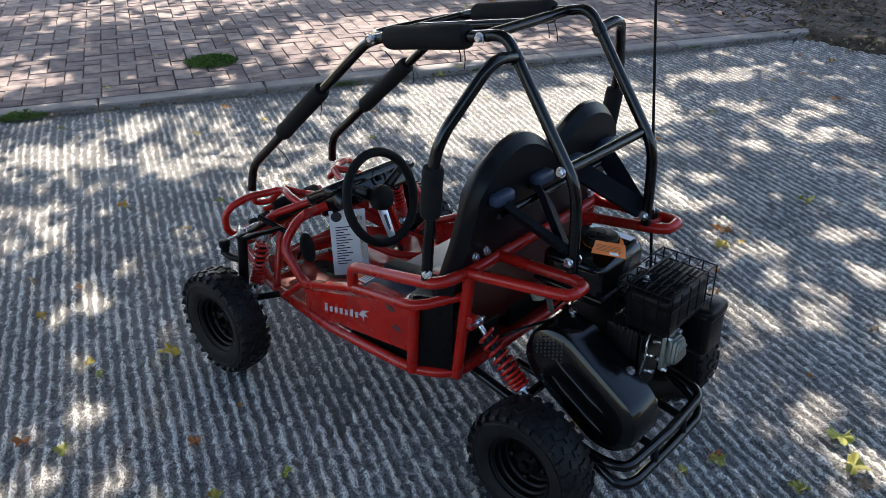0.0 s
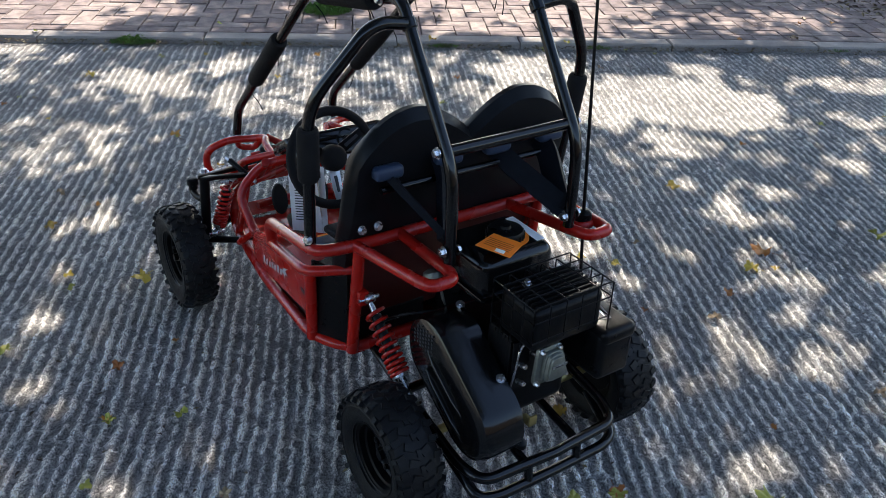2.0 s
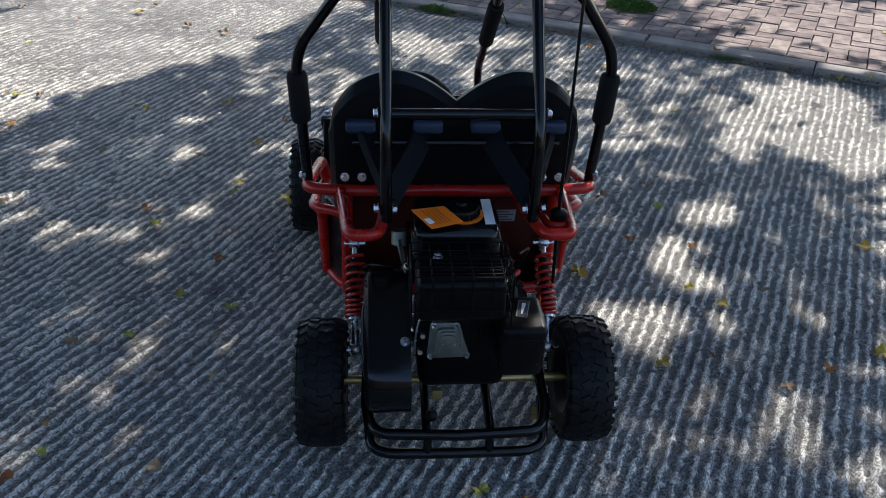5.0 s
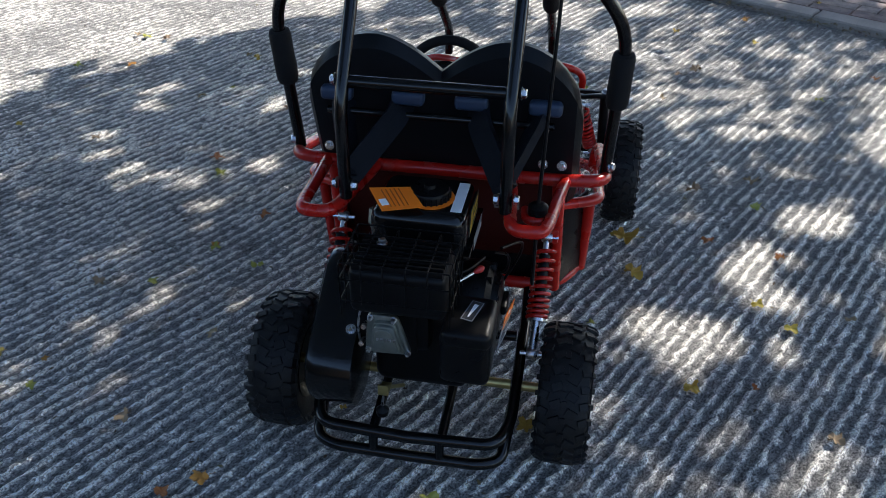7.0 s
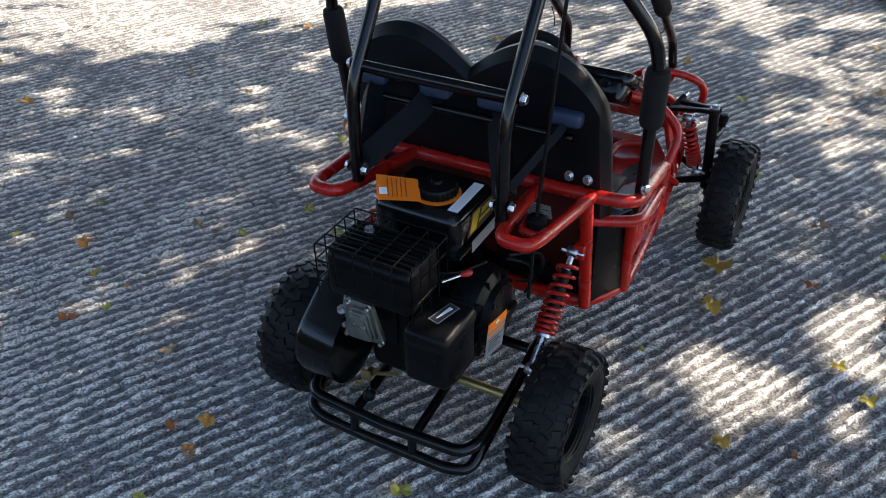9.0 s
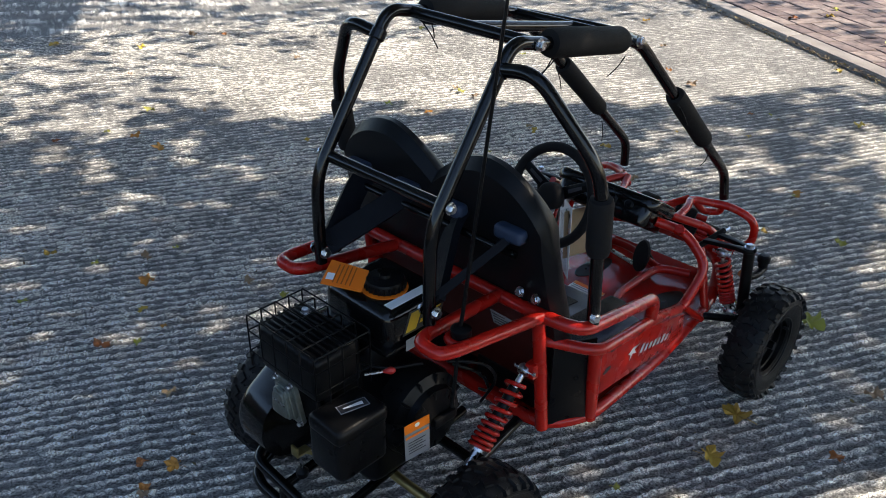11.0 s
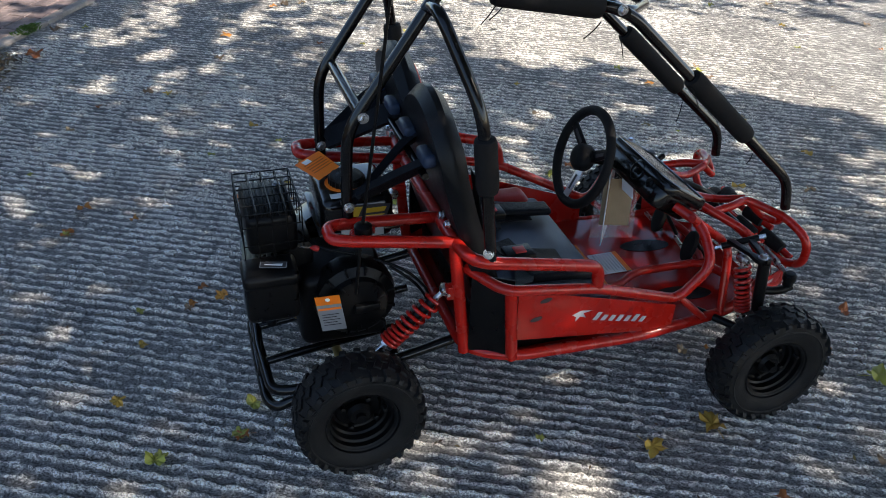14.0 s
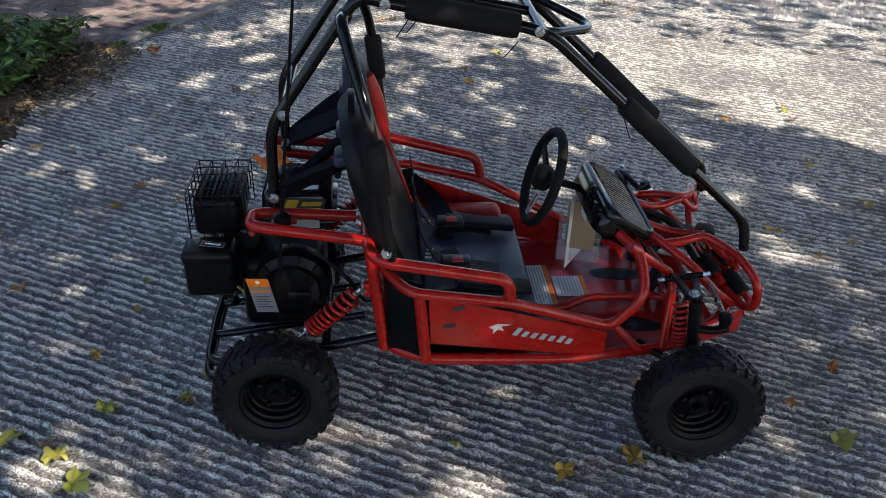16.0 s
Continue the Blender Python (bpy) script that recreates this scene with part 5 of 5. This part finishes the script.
# Crown: single leaves in clumps, thinner where the light comes through.
vs, fs = [], []
for k in range(225000):
    gx, gy = rt.uniform(-6.5, 6.5), rt.uniform(-2.2, 8.5)
    # Every fifth leaf is unseen extra cover, added southward to cut the sky light.
    if k % 5 == 0:
        gx, gy = rt.uniform(-6.5, 1.6), rt.uniform(-8.5, -2.2)
        if rt.random() < .15 + .5 * max(0.0, gx):
            continue
    elif rt.random() < openness(gx, gy):
        continue
    h = rt.uniform(3.5, 5.2) if k % 6 else rt.uniform(6.0, 8.5)
    c = Vector((gx, gy, 0)) + SUN_WAY * (h / SUN_WAY.z)
    s = rt.uniform(.033, .058)
    q = Euler((rt.uniform(-.9, .9), rt.uniform(-.9, .9), rt.uniform(0, 6.28))).to_matrix()
    n = len(vs)
    for px, py in ((0, -1.2), (.8, 0), (0, 1.3), (-.8, 0)):
        vs.append(tuple(c + q @ Vector((px * s, py * s, (px * px) * s * .2))))
    fs.append((n, n + 1, n + 2, n + 3))
me = bpy.data.meshes.new("crown")
me.from_pydata(vs, [], fs)
me.materials.append(LEAF)
crown = new("crown", me)
crown.parent = tree
crown["label"] = "loose crown of small green and yellowing leaves"

# ---- shrub in the planting bed ----
SHRUB = mat("shrub_leaf", (0.07, 0.13, 0.025), 0.5, dark=(0.035, 0.07, 0.015), scale=20, mix=0.8, rnd=0.3, island=True)


def leaf_points(c, q, s, vs, fs):
    n = len(vs)
    for px, py, pz in ((0, -1.0, 0), (.42, -.2, .08), (.3, .45, .1), (0, 1.1, -.1), (-.3, .45, .1), (-.42, -.2, .08)):
        vs.append(tuple(c + q @ Vector((px * s, py * s, pz * s))))
    fs.append((n, n + 1, n + 2, n + 3))
    fs.append((n, n + 3, n + 4, n + 5))


def shrub(x, y, r, h, seed, count):
    rs = random.Random(seed)
    e = new("shrub")
    e.location = (x, y, 0)
    tagged(e, "low leafy green shrub in the planting bed", "shrub")
    vs, fs = [], []
    for k in range(14):
        a, l = rs.uniform(0, 6.28), rs.uniform(.3, 1) * r
        tip = Vector((math.cos(a) * l, math.sin(a) * l, h * rs.uniform(.6, 1.0)))
        bm = bmesh.new()
        sweep(bm, [Vector((0, 0, -.02)), tip * .5 + Vector((0, 0, h * .15)), tip], [.006, .005, .002], 6)
        part("stem", bm, BARK, e)
        for j in range(count // 14):
            t = rs.uniform(.35, 1.05)
            c = tip * t + Vector((rs.gauss(0, .035), rs.gauss(0, .035), rs.gauss(0, .03) + h * .12 * (1 - t)))
            q = Euler((rs.uniform(-.8, .8), rs.uniform(-.8, .8), rs.uniform(0, 6.28))).to_matrix()
            leaf_points(c, q, rs.uniform(.018, .036), vs, fs)
    me = bpy.data.meshes.new("foliage")
    me.from_pydata(vs, [], fs)
    me.materials.append(SHRUB)
    fo = new("foliage", me)
    fo.parent = e


shrub(-.32, -.88, .26, .27, 21, 1100)
shrub(-.04, -.80, .24, .25, 22, 1000)
shrub(-.60, -1.0, .22, .24, 25, 700)
shrub(-.20, -1.12, .26, .34, 26, 800)
shrub(-.05, -1.35, .34, .40, 23, 700)
shrub(.5, -1.1, .3, .34, 24, 500)

# ---- weeds and moss ----
MOSS = mat("grass_tuft", (0.09, 0.17, 0.02), 0.7, dark=(0.05, 0.10, 0.015), scale=30, mix=0.8, rnd=0.25, island=True)


def tuft(x, y, z, rx, ry, count, hgt, seed):
    rs = random.Random(seed)
    vs, fs = [], []
    for k in range(count):
        a, l = rs.uniform(0, 6.28), math.sqrt(rs.random())
        c = Vector((math.cos(a) * l * rx, math.sin(a) * l * ry, 0))
        b = rs.uniform(0, 6.28)
        d = Vector((math.cos(b), math.sin(b), 0))
        w = Vector((-d.y, d.x, 0)) * .004
        hh = hgt * rs.uniform(.4, 1) * (1.1 - l * .6)
        n = len(vs)
        for p in (c - w, c + w, c + d * hh * .4 + w * .7 + Vector((0, 0, hh * .7)), c + d * hh * .9 + Vector((0, 0, hh * .9)), c + d * hh * .4 - w * .7 + Vector((0, 0, hh * .7))):
            vs.append(tuple(p))
        fs.append((n, n + 1, n + 2, n + 3, n + 4))
    me = bpy.data.meshes.new("grass_tuft")
    me.from_pydata(vs, [], fs)
    me.materials.append(MOSS)
    ob = new("grass_tuft", me)
    ob.location = (x, y, z)
    return tagged(ob, "small tuft of green grass growing in a paving joint", "grass", kind="stuff")


tuft(.40, 5.50, .030, .16, .13, 900, .05, 31)
tuft(-.66, 4.86, .0, .13, .05, 260, .05, 32)
tuft(2.0, 4.86, .0, .10, .03, 160, .03, 33)
tuft(-1.3, -.90, .0, .12, .05, 220, .04, 34)
tuft(-.95, -.88, .0, .08, .04, 140, .04, 35)
tuft(1.1, 4.86, .0, .09, .03, 120, .025, 36)
tuft(3.5, 4.88, .0, .10, .03, 140, .03, 37)

# ---- fallen leaves ----
LEAVES = {"yellow": mat("leaf_yellow", (0.52, 0.36, 0.035), 0.6, dark=(0.30, 0.17, 0.025), scale=45, mix=0.7, rnd=0.2, bump=0.2),
          "green": mat("leaf_green", (0.30, 0.34, 0.05), 0.6, dark=(0.36, 0.28, 0.04), scale=40, mix=0.7, rnd=0.2, bump=0.2),
          "brown": mat("leaf_brown", (0.46, 0.18, 0.03), 0.7, dark=(0.22, 0.08, 0.02), scale=45, mix=0.7, rnd=0.25, bump=0.2),
          "dry": mat("leaf_dry", (0.30, 0.21, 0.12), 0.75, dark=(0.18, 0.12, 0.07), scale=45, mix=0.7, rnd=0.25, bump=0.2)}


def leaf_mesh(seed, kind, curl):
    """A palmate, three-lobed or oval leaf with a toothed edge, curled a little, and its stalk."""
    rs = random.Random(seed)
    bm = bmesh.new()
    n = 36
    ring, mid = [], []
    for k in range(n):
        a = 2 * math.pi * k / n
        if kind == "oval":
            r = .45 + .55 * abs(math.cos(a)) ** 1.6 + .03 * math.cos(12 * a)
        else:
            lobes = 5 if kind == "palmate" else 3
            r = .62 + .38 * abs(math.cos(a * lobes / 2)) ** 1.3 + .05 * math.cos(a * lobes * 3)
            r *= 1.1 if math.cos(a) > -.3 else .75
        r *= 1 + .12 * rs.uniform(-1, 1)
        for lst, f in ((ring, 1.0), (mid, .5)):
            x, y = r * f * math.cos(a), r * f * math.sin(a)
            lst.append(bm.verts.new((x, y, curl * (x * x * .6 - y * y * .4) + .22 * f * f * math.sin(3 * a + seed) + .10 * f * math.sin(7 * a + 2 * seed) + .16)))
    c = bm.verts.new((0, 0, .06))
    for k in range(n):
        k2 = (k + 1) % n
        bm.faces.new((ring[k], ring[k2], mid[k2], mid[k]))
        bm.faces.new((mid[k], mid[k2], c))
    sweep(bm, [Vector((-.5, 0, .07)), Vector((-1.0, .1, .10)), Vector((-1.4, .22, .12))], .022, 5)
    me = bpy.data.meshes.new("fallen_leaf")
    bm.to_mesh(me)
    bm.free()
    me.polygons.foreach_set("use_smooth", [True] * len(me.polygons))
    return me


LEAF_MESH = {(col, k): leaf_mesh(40 + k, ("palmate", "trilobe", "palmate", "oval")[k], (.25, -.2, .6, .45)[k]) for col in LEAVES for k in range(4)}
for (col, k), me in LEAF_MESH.items():
    me.materials.append(LEAVES[col])
WORDS = {"yellow": "yellow fallen leaf lying on the concrete", "green": "pale green fallen leaf lying on the concrete", "brown": "rusty brown fallen leaf lying on the concrete", "dry": "dry tan fallen leaf lying on the concrete"}


def fallen(x, y, size, col, rs, z=0.004):
    ob = new("fallen_leaf", LEAF_MESH[(col, rs.randrange(4))])
    ob.matrix_world = pose(x, y, z, rs.uniform(-12, 12), rs.uniform(-12, 12), rs.uniform(0, 360)) @ Matrix.Diagonal((size * .85, size * .85, size * rs.uniform(.7, 1.3), 1))
    tagged(ob, WORDS[col], "leaf", "fallen leaves")


rs = random.Random(99)
KEPT = {"yellow": [(-.45, 2.69, .040), (-.065, 2.35, .045), (.925, 2.515, .058), (1.035, 2.365, .042), (1.378, 2.453, .026), (1.88, 3.0, .045), (1.19, 1.02, .028), (.97, .97, .022), (-.30, 2.37, .024), (1.96, 2.37, .040), (-1.1, 2.76, .03), (-.48, .71, .03), (.2, 4.28, .025), (1.49, 2.41, .03), (.55, 4.38, .026), (1.39, 2.03, .03), (-.22, 4.64, .024)],
        "green": [(.615, 2.98, .055), (.0, 1.67, .024), (.174, 1.69, .026), (1.59, 1.33, .055), (1.54, 1.23, .050), (1.23, 1.37, .032), (2.52, 2.59, .045), (.21, 3.42, .034), (1.36, 1.21, .034), (1.12, 1.36, .032), (-.27, 2.29, .026), (.14, 1.0, .020), (.83, .89, .02), (1.55, 1.07, .05), (1.35, 1.22, .03), (.0, 1.45, .022), (.50, .45, .025), (1.16, 2.95, .03), (-.45, 4.59, .028), (1.07, 2.09, .02)],
        "brown": [(-.21, 1.03, .038), (.13, .90, .034), (.49, .45, .034), (1.05, .56, .034), (1.135, 2.665, .030), (.32, 2.94, .034), (2.04, 2.48, .055), (1.82, 2.22, .03), (.70, 1.09, .03), (.67, 1.01, .026), (.76, 1.02, .022), (-.18, 3.52, .036), (-.03, 1.89, .028), (.53, 2.85, .034), (-.46, 2.04, .036), (.35, .61, .022), (-.99, -.65, .06), (1.34, 2.72, .024), (.38, 4.67, .03), (-.01, 1.68, .02), (1.23, 1.38, .03), (-1.54, .12, .04)],
        "dry": [(.96, 2.93, .036), (1.08, 3.1, .036), (.41, 1.09, .03), (.45, 3.8, .03), (.49, 3.9, .036), (-.05, 4.88, .04), (-.36, 1.03, .026), (.52, 3.53, .022), (-1.62, 2.65, .035), (-1.77, 2.59, .025), (.37, .07, .03), (.24, -.22, .04), (.78, 1.02, .022), (-.11, 1.35, .028), (.32, 1.41, .024), (-.39, 1.02, .022), (1.72, 2.08, .028), (-.94, 1.85, .026), (-1.15, 2.76, .03), (1.94, 4.48, .03), (1.6, 2.55, .022), (-2.52, 1.87, .03)]}
for c, places in KEPT.items():
    for x, y, s in places:
        fallen(x, y, s * .86, c, rs)
for k in range(150):
    x, y = rs.uniform(-3.2, 4.4), rs.uniform(-.85, 6.6)
    col = rs.choice(("yellow", "green", "brown", "dry", "dry", "brown", "yellow", "green"))
    fallen(x, y, rs.choice((.012, .014, .018, .022, .026, .032)) if abs(x - .6) < 1.6 else rs.choice((.018, .024, .03, .038)), col, rs, .032 if y > 4.84 else .003)
for k in range(60):
    fallen(rs.uniform(-.6, .6), rs.uniform(-1.6, -.45), rs.uniform(.015, .035), rs.choice(("brown", "dry", "dry")), rs, .02)

vs, fs = [], []
for k in range(2600):
    x, y = rs.uniform(-3.2, 4.4), rs.uniform(-.8, 4.8)
    c = Vector((x, y, .002 + rs.uniform(0, .004)))
    q = Euler((rs.uniform(-.4, .4), rs.uniform(-.4, .4), rs.uniform(0, 6.28))).to_matrix()
    leaf_points(c, q, rs.uniform(.0025, .009), vs, fs)
for k in range(6500):
    x, y = rs.uniform(-.9, .9), rs.gauss(-.85, .26)
    if y > -.42 + .25 * min(0, x) + rs.gauss(0, .04):
        continue
    c = Vector((x, y, .012 + rs.uniform(0, .03)))
    q = Euler((rs.uniform(-.7, .7), rs.uniform(-.7, .7), rs.uniform(0, 6.28))).to_matrix()
    leaf_points(c, q, rs.uniform(.006, .022), vs, fs)
for k in range(5200):
    x, y = rs.uniform(3.3, 6.4), rs.uniform(3.4, 7.2)
    if x < 4.1 + .9 * rs.random() ** 2 - .25 * (y - 4.9):
        continue
    q = Euler((rs.uniform(-.7, .7), rs.uniform(-.7, .7), rs.uniform(0, 6.28))).to_matrix()
    leaf_points(Vector((x, y, .03 + rs.uniform(0, .03))), q, rs.uniform(.012, .034), vs, fs)
for k in range(1500):
    c = Vector((rs.uniform(-4.0, 4.6), KERB_Y - abs(rs.gauss(0, .035)), .004 + rs.uniform(0, .012)))
    q = Euler((rs.uniform(-.7, .7), rs.uniform(-.7, .7), rs.uniform(0, 6.28))).to_matrix()
    leaf_points(c, q, rs.uniform(.004, .014), vs, fs)
me = bpy.data.meshes.new("leaf_litter")
me.from_pydata(vs, [], fs)
me.materials.append(mat("litter_scraps", (0.16, 0.11, 0.05), 0.8, dark=(0.05, 0.04, 0.03), scale=9, mix=0.9, rnd=0.5, island=True))
tagged(new("leaf_litter", me), "scattered brown scraps of dead leaf on concrete and soil", "litter", kind="stuff")

# ---- kerbs and block paving, piece by piece ----
def piece_mesh(name, w, l, h, bev, material):
    bm = bmesh.new()
    b = bev
    lo = [(-w / 2, -l / 2), (w / 2, -l / 2), (w / 2, l / 2), (-w / 2, l / 2)]
    hi = [(-w / 2 + b, -l / 2 + b), (w / 2 - b, -l / 2 + b), (w / 2 - b, l / 2 - b), (-w / 2 + b, l / 2 - b)]
    v0 = [bm.verts.new((x, y, -h)) for x, y in lo]
    v1 = [bm.verts.new((x, y, -b)) for x, y in lo]
    v2 = [bm.verts.new((x, y, 0)) for x, y in hi]
    for a, c in ((v0, v1), (v1, v2)):
        for k in range(4):
            bm.faces.new((a[k], a[(k + 1) % 4], c[(k + 1) % 4], c[k]))
    bm.faces.new(v2)
    me = bpy.data.meshes.new(name)
    bm.to_mesh(me)
    bm.free()
    me.materials.append(material)
    return me


kerb = new("kerb")
tagged(kerb, "row of weathered concrete edging stones between drive and paving", "kerb", kind="structure")
kme = piece_mesh("kerb_stone", .905, .125, .10, .008, KERB)
for k in range(16):
    o = new("kerb_stone", kme)
    o.parent = kerb
    o.location = (-6.2 + k * .912, KERB_Y + .066 + rs.uniform(-.004, .004), .026 + rs.uniform(-.003, .003))
    o.rotation_euler = (rs.uniform(-.01, .01), 0, rs.uniform(-.004, .004))
back_kerb = new("kerb_back")
tagged(back_kerb, "flush concrete edging along the rear paving", "kerb", kind="structure")
kme2 = piece_mesh("kerb_stone", .905, .06, .10, .006, KERB)
for k in range(6):
    o = new("kerb_stone", kme2)
    o.parent = back_kerb
    o.location = (-1.0 - k * .912, BACK_Y - .035, .012)
verge = new("kerb_verge")
tagged(verge, "grey stone kerb at the edge of the soil verge", "kerb", kind="structure")
kme3 = piece_mesh("kerb_stone", .905, .15, .16, .012, KERB)
for k in range(5):
    o = new("kerb_stone", kme3)
    o.parent = verge
    a = radians(-35)
    o.location = (4.9 + k * .912 * math.cos(a) , 6.15 + k * .912 * math.sin(a), .10)
    o.rotation_euler = (0, 0, a)


def paving(name, x0, x1, y0, y1, z, near, label):
    """Blocks in a herringbone field behind one border course along the edge nearest the drive."""
    top = new(name)
    tagged(top, label, "paving", kind="structure")
    u = .103
    me = piece_mesh("paver", 2 * u - .005, u - .005, .05, .004, PAVER)
    vs, fs, spots = [], [], []
    side = y1 < 0
    base = y1 - u if side else y0
    for i in range(int((x1 - x0) / (2 * u))):
        spots.append((x0 + (i + .5) * 2 * u, base + u / 2, 0))
    lo, hi = (y0, y1 - u) if side else (y0 + u, y1)
    for j in range(int((hi - lo) / u)):
        for i in range(int((x1 - x0) / u) - 1):
            d = (i - j) % 4
            x, y = x0 + i * u, lo + j * u
            if d == 0:
                spots.append((x + u, y + u / 2, 0))
            elif d == 3 and y + 2 * u < hi + .01:
                spots.append((x + u / 2, y + u, 90))
            elif d == 3 or (d == 2 and j == 0):
                spots.append((x + u / 2, y + u / 2, 45))
    picked = set(sorted((k for k in range(len(spots)) if near(*spots[k][:2])), key=lambda k: (abs(spots[k][1] - base), abs(spots[k][0])))[:300])
    for k, (x, y, a) in enumerate(spots):
        half = a == 45                     # cut blocks against the border
        m = Matrix.Translation((x, y, z + rs.uniform(-.003, .0025))) @ pose(0, 0, 0, rs.uniform(-.6, .6), rs.uniform(-.6, .6), (0 if half else a) + rs.uniform(-1, 1)) @ Matrix.Diagonal((.49 if half else 1, 1, 1, 1))
        if k in picked:
            o = new("paver", me)
            o.parent = top
            o.matrix_local = m
        else:
            n = len(vs)
            vs.extend(tuple(m @ v.co) for v in me.vertices)
            fs.extend(tuple(n + q for q in p.vertices) for p in me.polygons)
    rest = bpy.data.meshes.new("paver_field")
    rest.from_pydata(vs, [], fs)
    rest.materials.append(PAVER_FAR)
    o = new("paver_field", rest)
    o.parent = top
    o["kind"] = "stuff"


paving("paving_front", -5.2, 5.0, KERB_Y + .135, 9.0, .026, lambda x, y: -2.6 < x < 3.4 and y < 6.0, "weathered brown block paving laid in a herringbone")
paving("paving_back", -5.0, -.62, -3.0, BACK_Y - .07, .008, lambda x, y: x > -2.6, "brown block paving behind the drive with leaf litter")
